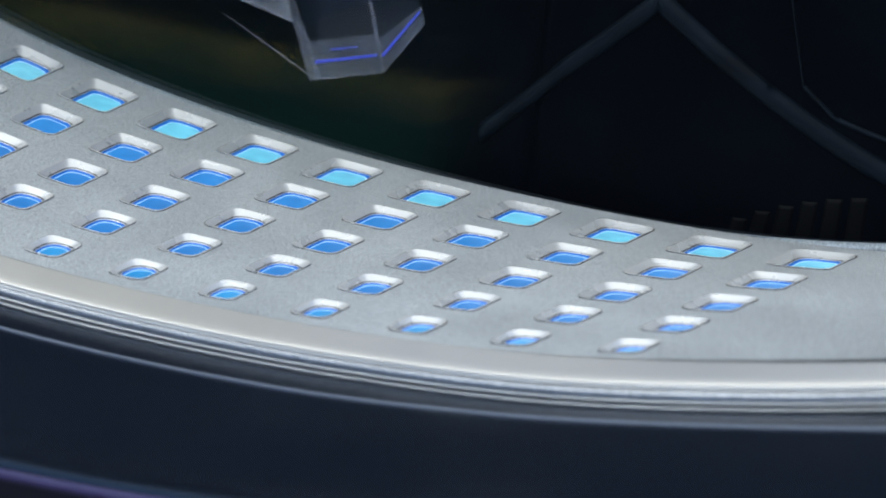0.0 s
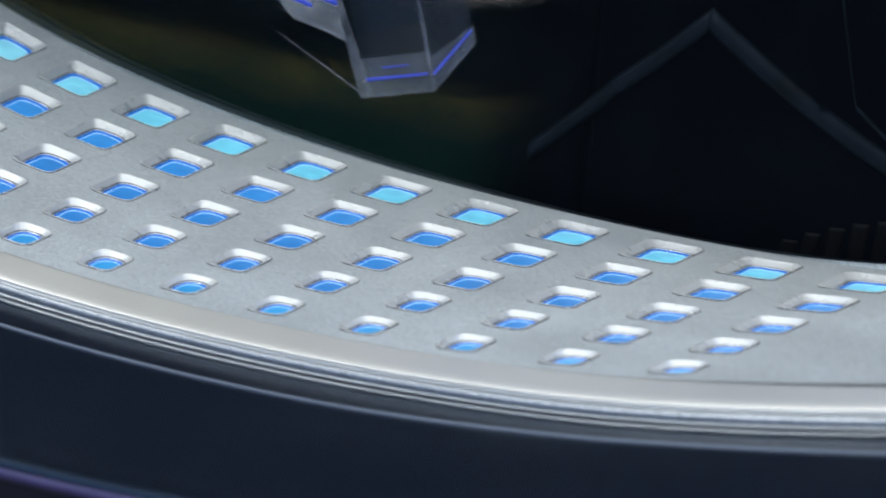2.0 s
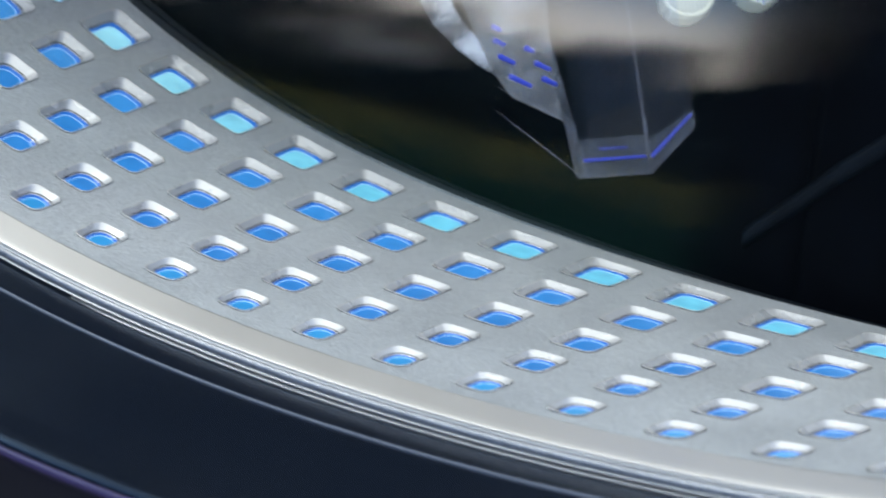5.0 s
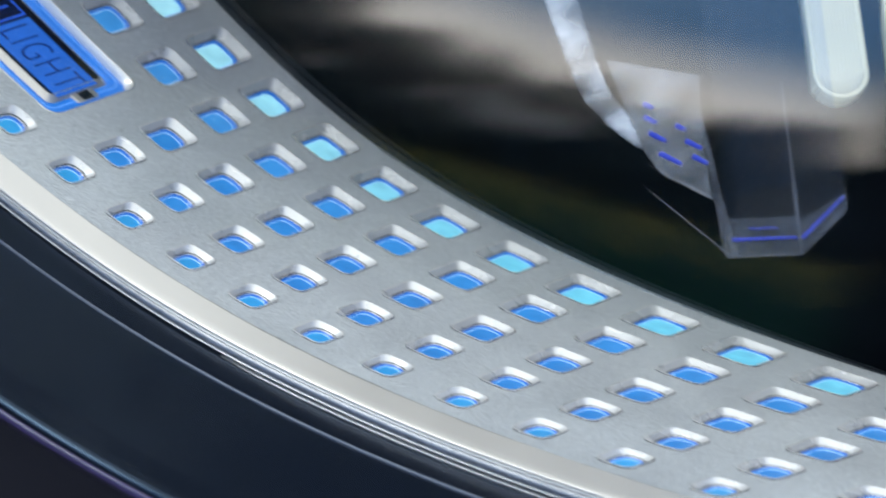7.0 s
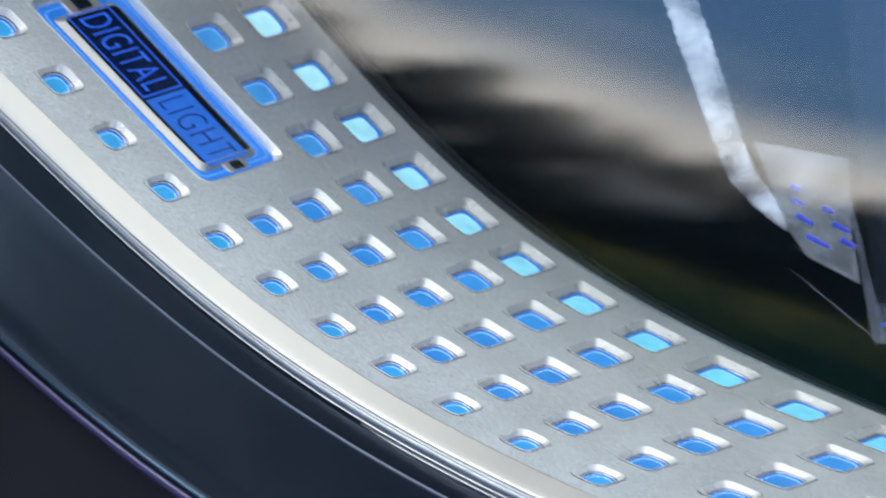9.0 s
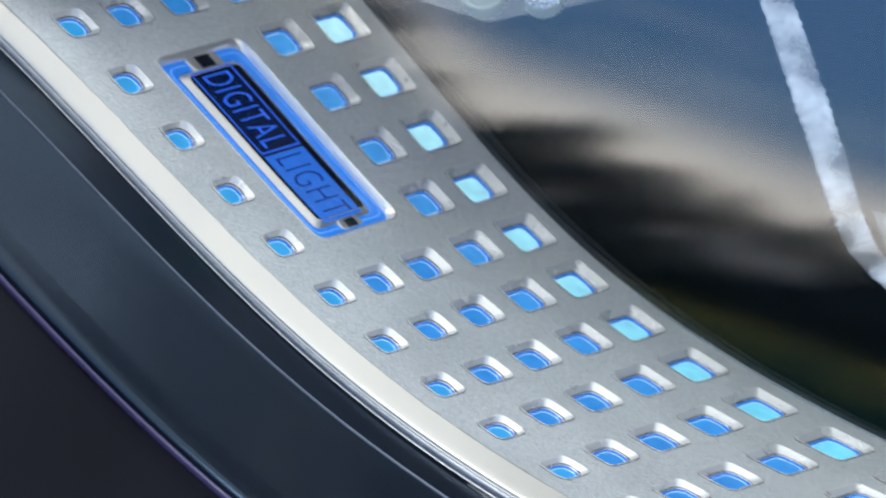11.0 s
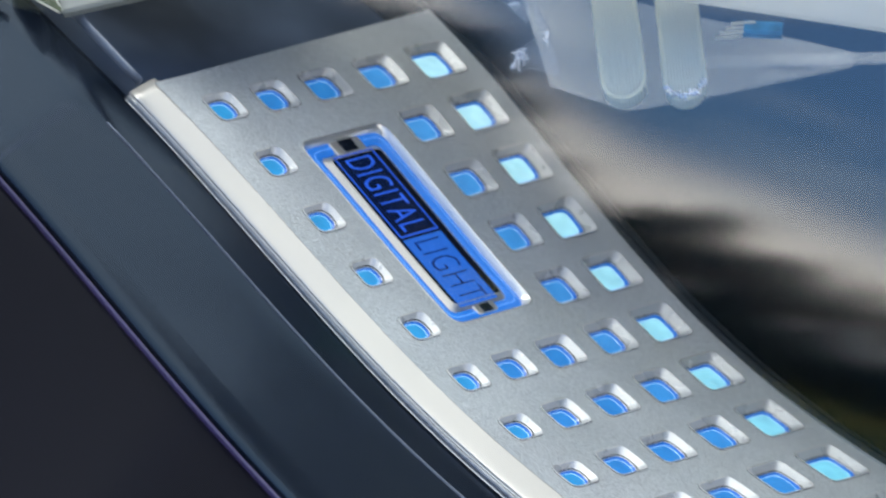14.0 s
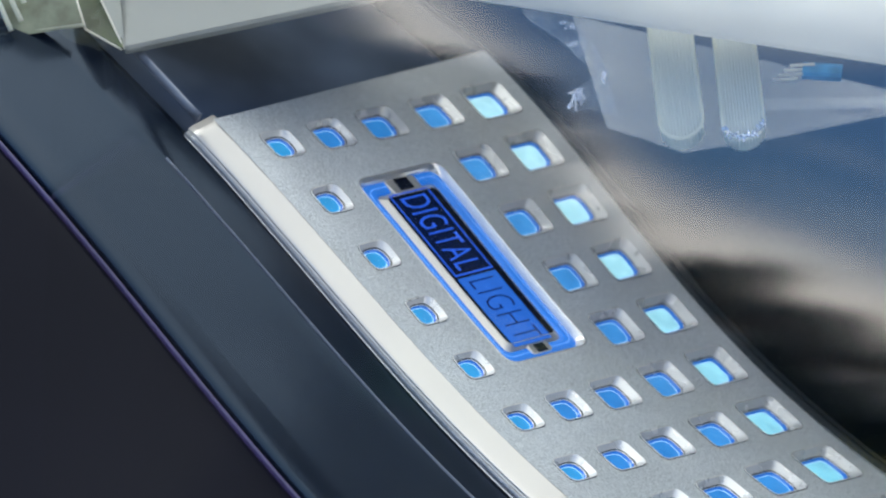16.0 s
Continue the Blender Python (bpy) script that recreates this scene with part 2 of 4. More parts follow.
NAVY = material("navy_satin", (0.076, 0.098, 0.145), 0.45, 0.0, stain=0.3, stain_size=10, spec=0.3)
MOSS = material("olive_bevel", (0.045, 0.06, 0.022), 0.45, 0.0, stain=0.8, stain_size=4, spec=0.25)
STRUT = material("blue_grey_strut", (0.14, 0.16, 0.21), 0.35, 0.2, stain=0.2, stain_size=3)
STONE = material("pale_render", (0.8, 0.8, 0.8), 0.8, stain=0.1, stain_size=2000)
PALE = milky("pale_grey_housing", (0.90, 0.87, 0.77), 0.35)
AZURE = material("azure_reflector", (0.03, 0.20, 0.42), 0.3, 0.3, stain=0.5, stain_size=2)
BLUELINE = material("blue_inlay", (0.03, 0.05, 0.5), 0.3, 0.0, glow=(0.02, 0.05, 0.55), glow_strength=0.12)
GRASS = material("grass", (0.005, 0.030, 0.019), 0.95, stain=0.4, stain_size=4000, spec=0.02)
LEAF = material("leaves", (0.030, 0.049, 0.054), 0.9, spec=0.03, stain=0.5, stain_size=900)
BARK = material("bark", (0.09, 0.065, 0.045), 0.9, stain=0.3, stain_size=200)
DARKENER = material("reflection_darkener", (0.007, 0.009, 0.012), 0.9, stain=0.3, stain_size=600, spec=0.02)
DRY = material("dry_olive_grass", (0.34, 0.29, 0.07), 0.9, spec=0.05, stain=0.5, stain_size=1500)

# ---- the bar's surface ----
# The light bar follows two curves, its near and its far row of lights, in powers of s = (c - 8.5) / 8.5, with c the column.
NEAR = (
    (-45.96, 55.92, 5.53, -3.37, -2.39, 1.57),
    (107.37, -8.21, -18.41, 1.96, 3.0, 0.39),
    (5.66, -21.79, 12.26, -2.62, -1.43, 1.96),
)
FAR = (
    (-37.92, 65.34, 10.22, -5.2, -4.56, 1.32),
    (137.52, -9.36, -17.5, 7.04, -0.36, -5.79),
    (16.74, -28.1, 14.12, -4.25, -2.43, 3.12),
)
WIDTH = 33.8


def poly(curve, c, order=0):
    s, k = (c - 8.5) / 8.5, 1 / 8.5
    out = []
    for co in curve:
        if order == 0:
            out.append(sum(a * s**n for n, a in enumerate(co)))
        elif order == 1:
            out.append(k * sum(n * a * s ** (n - 1) for n, a in enumerate(co) if n))
        else:
            out.append(k * k * sum(n * (n - 1) * a * s ** (n - 2) for n, a in enumerate(co) if n > 1))
    return Vector(out)


def along(curve, c):
    """A point of a curve; past its ends it goes on with a fading bend."""
    inner = min(max(c, 0.0), 17.0)
    u = c - inner
    p = poly(curve, inner)
    if u:
        bend = 0.3 * u * u / (1 + 0.15 * abs(u))
        p = p + poly(curve, inner, 1) * u + poly(curve, inner, 2) * bend
    return p


FRAMES = {}


def station(c):
    key = round(c, 4)
    if key not in FRAMES:
        p, q = along(NEAR, c), along(FAR, c)
        t = along(NEAR, c + 0.02) + along(FAR, c + 0.02) - along(NEAR, c - 0.02) - along(FAR, c - 0.02)
        n = t.cross(q - p).normalized()
        FRAMES[key] = (p, q - p, n, (q - p).normalized(), t.normalized())
    return FRAMES[key]


def world_point(p):
    return RIG @ (Vector(p) / 1000)


def on_bar(c, v, h=0.0):
    """The place at column c, v of the way from the near to the far row, h mm above the face."""
    p, w, n, _, _ = station(c)
    return world_point(p + w * v + n * h)


def beside(c, a, h):
    """The place a mm across from the near row and h mm above the face."""
    p, _, n, e, _ = station(c)
    return world_point(p + e * a + n * h)


# ---- building helpers ----
def thing(name, base, label, category, group="", kind=""):
    ob = new(name)
    ob.location = world_point(base)
    return tagged(ob, label, category, group, kind)


def finish(bm, smooth=True, weld=0.0):
    if weld:
        bmesh.ops.remove_doubles(bm, verts=bm.verts, dist=weld)
    mesh = bpy.data.meshes.new("mesh")
    bm.to_mesh(mesh)
    bm.free()
    if smooth:
        for f in mesh.polygons:
            f.use_smooth = True
    return mesh


def part(name, bm, materials, parent=None, label="", smooth=True, weld=0.0):
    """One mesh object under a thing or a part. The mesh is given in the world."""
    mesh = finish(bm, smooth, weld)
    mesh.name = name
    for m in materials if isinstance(materials, (list, tuple)) else (materials,):
        mesh.materials.append(m)
    ob = new(name, mesh)
    if parent:
        ob.parent = parent
        if parent.data is None:
            ob.matrix_parent_inverse = Matrix.Translation(-parent.location)
    if label:
        ob["label"] = label
    return ob


def loft(bm, rings, closed=True, slot=0):
    """Quads between rings of equal length."""
    made = [[bm.verts.new(p) for p in ring] for ring in rings]
    count = len(made[0])
    for a, b in zip(made, made[1:]):
        for k in range(count if closed else count - 1):
            m = (k + 1) % count
            f = bm.faces.new((a[k], a[m], b[m], b[k]))
            f.material_index = slot
    return made


def stiff(c, a, h):
    """As beside(), but past the last lights the cross-section no longer turns."""
    _, _, n, e, _ = station(min(c, 17.6))
    return world_point(along(NEAR, c) + e * a + n * h)


def sweep(profile, c0, c1, step=0.25, caps=True, warp=None, place=beside):
    """A strip of the given (a, h) profile along the bar from column c0 to c1."""
    bm = bmesh.new()
    count = max(2, int(round((c1 - c0) / step)) + 1)
    rings = []
    for i in range(count):
        c = c0 + (c1 - c0) * i / (count - 1)
        rings.append([place(c, *(warp(c, a, h) if warp else (a, h))) for a, h in profile])
    made = loft(bm, rings, closed=False)
    if caps:
        for ring in (made[0][::-1], made[-1]):
            bm.faces.new(ring)
    bmesh.ops.recalc_face_normals(bm, faces=bm.faces) if caps else None
    return bm


def box_between(bm, a, b, wide, deep, up=(0, 0, 1), bevel=0.0):
    """A bar from a to b (mm), wide across and deep along the third way."""
    a, b = Vector(a), Vector(b)
    t = (b - a).normalized()
    side = t.cross(Vector(up)).normalized()
    nor = side.cross(t)
    cut = bevel
    outline = [(-wide / 2 + cut, -deep / 2), (wide / 2 - cut, -deep / 2), (wide / 2, -deep / 2 + cut), (wide / 2, deep / 2 - cut),
               (wide / 2 - cut, deep / 2), (-wide / 2 + cut, deep / 2), (-wide / 2, deep / 2 - cut), (-wide / 2, -deep / 2 + cut)]
    rings = [[world_point(p + side * x + nor * y) for x, y in outline] for p in (a, b)]
    made = loft(bm, rings)
    bm.faces.new(made[0][::-1])
    bm.faces.new(made[1])
    return bm


SAMPLES = (-1.0, -0.9, -0.78, -0.62, -0.3, 0.3, 0.62, 0.78, 0.9)


def perimeter(nc, nv):
    """Points round the square from -1 to 1, with the samples of nc columns and nv rows along its sides."""
    def side(n):
        out = []
        for k in range(n):
            out += [(-1 + (2 * k + 1 + s) / n) for s in SAMPLES]
        return out
    a, b = side(nc), side(nv)
    return [(x, -1) for x in a] + [(1, y) for y in b] + [(-x, 1) for x in a] + [(-1, -y) for y in b]


def rounded(points, hx, hy, r):
    """The points of a square's edge laid on a rectangle of half sizes hx, hy with corner radius r."""
    out = []
    for x, y in points:
        px, py = x * hx, y * hy
        ix, iy = max(-hx + r, min(hx - r, px)), max(-hy + r, min(hy - r, py))
        d = Vector((px - ix, py - iy))
        if d.length > 1e-9:
            d = d.normalized() * r
        out.append((ix + d.x, iy + d.y))
    return out


PITCH = 8.0


def ring_on_bar(c0, v0, shape, h):
    """A ring given in mm round column c0 and row v0, laid h mm above the face."""
    return [on_bar(c0 + x / PITCH, v0 + y / WIDTH, h) for x, y in shape]


# ---- the light bar ----
ROW_EDGES = (-0.13, 0.10, 0.317, 0.566, 0.85, 1.21)
HOLE_HALF = ((1.74, 1.90), (1.92, 2.32), (2.08, 2.78), (2.28, 3.12), (2.50, 3.80))
HOLE_V = (0.006, 0.212, 0.442, 0.712, 1.010)
LABEL_C, LABEL_V, LABEL_HALF = 2.47, 0.335, (13.3, 6.6)
BAR_END = 21.0

light_bar = thing("light_bar", along(FAR, 8.5) - Vector((0, 0, 6)),
                  "curved satin aluminium light bar with rows of glowing blue windows", "headlamp light bar")


def has_hole(c, r):
    return 0 <= c <= 17 and not (1 <= c <= 4 and r in (1, 2))


def hole_half(c, r):
    """Half sizes of a window's opening in mm: the openings shorten towards the bar's other end."""
    hc, hv = HOLE_HALF[r]
    return hc * (1 - (0.15 - 0.02 * r) * clamp((c - 8) / 6)), hv


def end_column(v):
    return -0.60 - 0.27 * (v + 0.1)


def clamp(x):
    return max(0.0, min(1.0, x))


def near_edge(c):
    """How far the rim begins in front of the near row, in mm: the margin narrows along the bar."""
    return 4.9 - 1.9 * clamp((c - 1) / 14)


def on_face(c, v):
    """As on_bar(), with the near margin drawn in to the rim."""
    if v < -0.06:
        v = -0.06 + (v + 0.06) * (near_edge(c) / WIDTH - 0.06) / 0.07
    return on_bar(c, v)


def build_face():
    bm = bmesh.new()
    square = perimeter(1, 1)

    def cell(c0, c1, v0, v1, hole=None, pts=square, centre=None):
        cm, vm, hc, hv = (c0 + c1) / 2, (v0 + v1) / 2, (c1 - c0) / 2, (v1 - v0) / 2
        outer = [on_face(cm + x * hc, vm + y * hv) for x, y in pts]
        ch, vh = centre
        inner = [(ch + x / PITCH, vh + y / WIDTH) for x, y in hole]
        mid = [on_face((cm + x * hc) * 0.45 + 0.55 * ic, (vm + y * hv) * 0.45 + 0.55 * iv) for (x, y), (ic, iv) in zip(pts, inner)]
        edge = [on_face(ic, iv) for ic, iv in inner]
        loft(bm, [outer, mid, edge])

    def blank(c0f, c1f, v0, v1, nc):
        ys = [(v0 + v1) / 2 + s * (v1 - v0) / 2 for s in (*SAMPLES, 1.0)]
        rows = []
        for v in ys:
            a, b = c0f(v), c1f(v)
            rows.append([on_face(a + (b - a) * k / nc, v) for k in range(nc + 1)])
        loft(bm, rows, closed=False)

    for r in range(5):
        v0, v1 = ROW_EDGES[r], ROW_EDGES[r + 1]
        blank(end_column, lambda v: -0.5, v0, v1, 4)
        blank(lambda v: 17.5, lambda v: BAR_END, v0, v1, 8)
        for c in range(18):
            hc, hv = hole_half(c, r)
            if has_hole(c, r):
                cell(c - 0.5, c + 0.5, v0, v1, rounded(square, hc, hv, 0.8), centre=(c, HOLE_V[r]))
    wide = perimeter(4, 2)
    cell(0.5, 4.5, ROW_EDGES[1], ROW_EDGES[3], rounded(wide, *LABEL_HALF, 1.5), pts=wide, centre=(LABEL_C, LABEL_V))
    bmesh.ops.recalc_face_normals(bm, faces=bm.faces)
    up = sum((f.normal for f in bm.faces), Vector())
    if up.dot(RIG.to_3x3() @ station(8.5)[2]) < 0:
        bmesh.ops.reverse_faces(bm, faces=bm.faces)
    return bm


part("face_plate", build_face(), SATIN, light_bar, "satin grey aluminium face with fine grain", weld=2e-6)


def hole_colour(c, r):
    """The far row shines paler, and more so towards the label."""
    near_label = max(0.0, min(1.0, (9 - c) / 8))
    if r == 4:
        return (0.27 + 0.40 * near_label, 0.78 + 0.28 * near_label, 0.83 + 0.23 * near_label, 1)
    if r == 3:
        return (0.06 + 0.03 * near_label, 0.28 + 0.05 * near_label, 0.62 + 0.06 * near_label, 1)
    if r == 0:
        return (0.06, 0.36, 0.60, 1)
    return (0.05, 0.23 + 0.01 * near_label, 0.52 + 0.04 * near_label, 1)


def build_holes():
    square = perimeter(1, 1)
    for r in range(5):
        row = HOLE_V[r]
        for c in range(18):
            if not has_hole(c, r):
                continue
            hc, hv = hole_half(c, r)
            # moulded in one direction, so the windows lie shallower towards the bar's other end
            far_end = clamp((c - 5) / 7)
            ic, iv, deep = hc * 0.72, hv * 0.75, (0.14 - 0.06 * far_end) * hv + 0.10 - 0.05 * far_end
            lean_c, lean_v = 0.06 * hc, (-0.13 + 0.10 * far_end) * hv

            def ring(grow_c, grow_v, r_corner, h):
                inner = clamp((hc - 0.1 - grow_c) / (hc - 0.1 - ic - 0.06))
                return ring_on_bar(c + inner * lean_c / PITCH, row + inner * lean_v / WIDTH, rounded(square, grow_c, grow_v, r_corner), h)

            bm = bmesh.new()
            # the slot 1 rings carry the lip's shade as a dark colour
            loft(bm, [ring(hc + 0.13, hv + 0.13, 0.91, 0.002), ring(hc + 0.11, hv + 0.11, 0.90, 0.085)], slot=1)
            loft(bm, [ring(hc + 0.11, hv + 0.11, 0.90, 0.085), ring(hc + 0.07, hv + 0.07, 0.86, 0.115), ring(hc, hv, 0.8, 0.105), ring(hc - 0.08, hv - 0.08, 0.76, 0.04),
                      ring(ic + 0.16, iv + 0.16, 1.10, -deep)])
            loft(bm, [ring(ic + 0.16, iv + 0.16, 1.10, -deep), ring(ic + 0.07, iv + 0.07, 1.06, -deep - 0.05)], slot=1)
            loft(bm, [ring(ic + 0.07, iv + 0.07, 1.06, -deep - 0.05), ring(ic + 0.03, iv + 0.03, 1.04, -deep - 0.01), ring(ic, iv, 1.02, -deep - 0.10)])
            bmesh.ops.recalc_face_normals(bm, faces=bm.faces)
            part("hole_chamfer", bm, (CHAMFER, LIPSHADE), light_bar, "polished chamfer with shade painted into its edge rings")
            low = -deep - 0.34 + 0.14 * far_end
            fc, fv = ic * 0.85, iv * 0.85
            bm = bmesh.new()
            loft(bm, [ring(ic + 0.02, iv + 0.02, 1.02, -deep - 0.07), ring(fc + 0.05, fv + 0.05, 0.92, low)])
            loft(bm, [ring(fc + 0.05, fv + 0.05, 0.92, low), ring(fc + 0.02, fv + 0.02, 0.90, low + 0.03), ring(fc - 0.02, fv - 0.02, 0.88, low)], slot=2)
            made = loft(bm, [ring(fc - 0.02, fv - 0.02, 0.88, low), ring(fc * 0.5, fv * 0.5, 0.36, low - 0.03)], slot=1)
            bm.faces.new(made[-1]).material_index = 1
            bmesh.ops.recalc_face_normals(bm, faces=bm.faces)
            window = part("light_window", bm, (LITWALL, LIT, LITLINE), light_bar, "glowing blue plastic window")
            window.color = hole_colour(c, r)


# rim, stepped side and far edge
RIM = [(-4.15, -0.06), (-4.36, -0.03), (-4.405, -0.004), (-4.44, -0.025), (-5.06, -0.422), (-5.42, -0.652), (-5.79, -0.889), (-6.15, -1.12), (-6.42, -1.38), (-6.52, -1.58), (-6.4, -1.68), (-5.5, -1.7)]
SIDE = [(-5.8, -1.70), (-6.62, -1.72), (-6.98, -2.34), (-6.9, -2.42), (-5.8, -2.42)]
BEAD = [(-5.8, -1.62), (-6.58, -1.64), (-6.68, -1.69), (-6.68, -1.75), (-5.8, -1.80)]
BEAD_LOW = [(-5.8, -2.34), (-7.0, -2.34), (-7.10, -2.38), (-7.11, -2.43), (-7.0, -2.47), (-5.8, -2.5)]
BEAD_END = [(-5.8, -2.68), (-7.2, -2.66), (-7.29, -2.69), (-7.29, -2.74), (-7.2, -2.78), (-5.8, -2.82)]


def rim_warp(c, a, h):
    """The rim starts at the margin and stands flatter along the bar; the beads hang below it."""
    f = 0.9 - 0.35 * clamp((c - 1) / 9)
    if h > -1.6:
        return -near_edge(c) + (a + 4.4) * 1.2, h * f
    return -near_edge(c) - 2.54 + (a + 6.52), -1.58 * f + (h + 1.58) * (0.6 + 0.4 * clamp((c - 1) / 7))


part("chrome_bead", sweep(BEAD_END, -0.62, BAR_END, 0.2, warp=rim_warp), CHROME, light_bar)
part("polished_rim", sweep(RIM, -0.66, BAR_END, 0.2, warp=rim_warp), POLISH, light_bar, "polished white-shining bevelled rim")
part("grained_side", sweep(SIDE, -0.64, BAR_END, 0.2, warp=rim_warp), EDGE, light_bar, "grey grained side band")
part("chrome_bead", sweep(BEAD, -0.64, BAR_END, 0.2, warp=rim_warp), CHROME, light_bar)
part("chrome_bead", sweep(BEAD_LOW, -0.62, BAR_END, 0.2, warp=rim_warp), CHROME, light_bar)
FAR_A = WIDTH * 1.21
part("far_edge", sweep([(FAR_A - 0.02, -0.0), (FAR_A + 0.12, -0.10), (FAR_A + 0.16, -0.35), (FAR_A + 0.1, -1.8), (FAR_A - 1.0, -1.8), (FAR_A - 1.0, -0.3)], -0.93, BAR_END, 0.25), SATIN, light_bar)
part("core", sweep([(-4.4, -1.9), (-4.4, -5.5), (FAR_A - 0.4, -5.5), (FAR_A - 0.4, -2.0)], -0.58, BAR_END, 0.4), DARK, light_bar, "dark plastic core under the face")
build_holes()

# ---- the label ----
def build_label():
    wide = perimeter(4, 2)
    hx, hy = LABEL_HALF

    def rings(steps):
        return [ring_on_bar(LABEL_C, LABEL_V, rounded(wide, hx - i, hy - i, max(0.3, 1.5 - 0.35 * i)), h) for i, h in steps]

    def band(name, steps, mat, label=""):
        bm = bmesh.new()
        loft(bm, rings(steps))
        bmesh.ops.recalc_face_normals(bm, faces=bm.faces)
        return part(name, bm, mat, light_bar, label)

    band("label_chamfer", [(-0.12, 0.004), (-0.04, 0.06), (0.06, -0.03), (0.44, -0.66), (0.50, -0.84)], LABELEDGE, "polished chamfer round the label")
    band("light_tube", [(0.46, -0.82), (0.60, -0.72), (1.25, -0.64), (1.85, -0.76), (2.0, -0.95)], TUBE, "glowing blue light tube round the label")
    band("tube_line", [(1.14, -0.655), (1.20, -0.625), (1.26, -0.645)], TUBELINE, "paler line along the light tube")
    band("label_frame", [(1.9, -1.05), (1.98, -1.0), (2.62, -0.52), (2.70, -0.48), (2.76, -0.49)], POLISH, "raised polished inner frame")
    band("frame_edge", [(2.76, -0.49), (2.80, -0.50), (2.9, -0.57)], SCREEN, "dark inner edge of the frame")
    bm = bmesh.new()
    loft(bm, [[on_bar(LABEL_C + (hx - 2.8) * x / 20 / PITCH, LABEL_V + (hy - 2.8) * y / 4 / WIDTH, -0.52) for x in range(-20, 21)] for y in range(-4, 5)], closed=False)
    screen = part("label_screen", bm, SCREEN, light_bar, "dark display strip with blue lettering")
    # dark notches in the frame's two ends
    for sx in (-1, 1):
        x = LABEL_C + sx * (hx - 1.4) / PITCH
        k = 1.0 if sx < 0 else 0.72
        bm = bmesh.new()
        flange = rounded(perimeter(1, 1), 1.0 * k, 2.3 * k, 0.4)
        made = loft(bm, [[on_bar(x + (p * g - 0.12 * sx) / PITCH, LABEL_V + q * g / WIDTH, h) for p, q in flange] for g, h in ((1, -0.95), (1, -0.60), (0.93, -0.54), (0.75, -0.56))])
        bm.faces.new(made[-1])
        bmesh.ops.recalc_face_normals(bm, faces=bm.faces)
        part("end_clip", bm, POLISH, light_bar, "polished clip across the light tube")
        bm = bmesh.new()
        o = [(-0.8 * k, -1.1 * k), (0.8 * k, -1.1 * k), (0.8 * k, 1.1 * k), (-0.8 * k, 1.1 * k)]
        made = loft(bm, [[on_bar(x + p / PITCH, LABEL_V + q / WIDTH, -0.9) for p, q in o],
                         [on_bar(x + p * 0.95 / PITCH, LABEL_V + q / WIDTH * 0.9, -0.42) for p, q in o]])
        bm.faces.new(made[1])
        part("frame_notch", bm, SCREEN, light_bar, "dark notch in the label frame", smooth=False)

    c0, c1, v0, v1 = 1.12, 3.86, LABEL_V - 0.100, LABEL_V + 0.082
    split = 2.58

    def sheet(name, ca, cb, va, vb, h, mat, parent, n=16):
        bm = bmesh.new()
        loft(bm, [[on_bar(ca + (cb - ca) * k / n, v, h) for k in range(n + 1)] for v in (va, (va + vb) / 2, vb)], closed=False)
        return part(name, bm, mat, parent)

    sheet("blue_field", split + 0.04, c1, v0, v1, -0.495, SCREENBLUE, screen)
    for va, vb in ((v0, v0 + 0.007), (v1 - 0.007, v1)):
        sheet("border_line", c0, split, va, vb, -0.495, LETTER, screen)
    for ca in (c0, split - 0.03):
        sheet("border_line", ca, ca + 0.03, v0, v1, -0.493, LETTER, screen, 2)
    for k in range(11):
        v = v0 + 0.018 + k * (v1 - v0 - 0.036) / 10
        sheet("scan_line", c0 + 0.07, split - 0.06, v, v + 0.0035, -0.502, INK, screen)

    def lettering(text, ca, cb, va, vb, h, mat, thick):
        data = bpy.data.curves.new("text", "FONT")
        data.body, data.size, data.offset, data.space_character = text, 1.0, thick, 1.08
        ob = bpy.data.objects.new("text", data)
        scene.collection.objects.link(ob)
        mesh = bpy.data.meshes.new_from_object(ob.evaluated_get(bpy.context.evaluated_depsgraph_get()))
        bpy.data.objects.remove(ob)
        bm = bmesh.new()
        bm.from_mesh(mesh)
        bmesh.ops.subdivide_edges(bm, edges=[e for e in bm.edges if e.calc_length() > 0.25], cuts=2)
        xs, ys = [v.co.x for v in bm.verts], [v.co.y for v in bm.verts]
        x0, x1, y0, y1 = min(xs), max(xs), min(ys), max(ys)
        for vert in bm.verts:
            u, w = (vert.co.x - x0) / (x1 - x0), (vert.co.y - y0) / (y1 - y0)
            vert.co = on_bar(ca + (cb - ca) * u, va + (vb - va) * w, h)
        part("lettering", bm, mat, screen, f"the word {text}", smooth=False)

    lettering("DIGITAL", c0 + 0.09, split - 0.08, v0 + 0.032, v1 - 0.030, -0.482, LETTER, -0.008)
    lettering("LIGHT", split + 0.12, c1 - 0.08, v0 + 0.032, v1 - 0.030, -0.482, INK, -0.018)


build_label()

# ---- the black trim in front of the bar ----
def widen(c, a, h):
    """The ridge draws away from the bar towards the label's end."""
    if c < 8:
        shift = -1.5 * clamp((8 - c) / 7.3)
    else:
        shift = 0.7 * clamp((c - 8) / 6.6) + 0.5 * clamp((c - 14.6) / 1.6)
    if a > -9:
        weight = 0.6
    else:
        weight = clamp((a + 17) / 6)
    return a + shift * weight, h


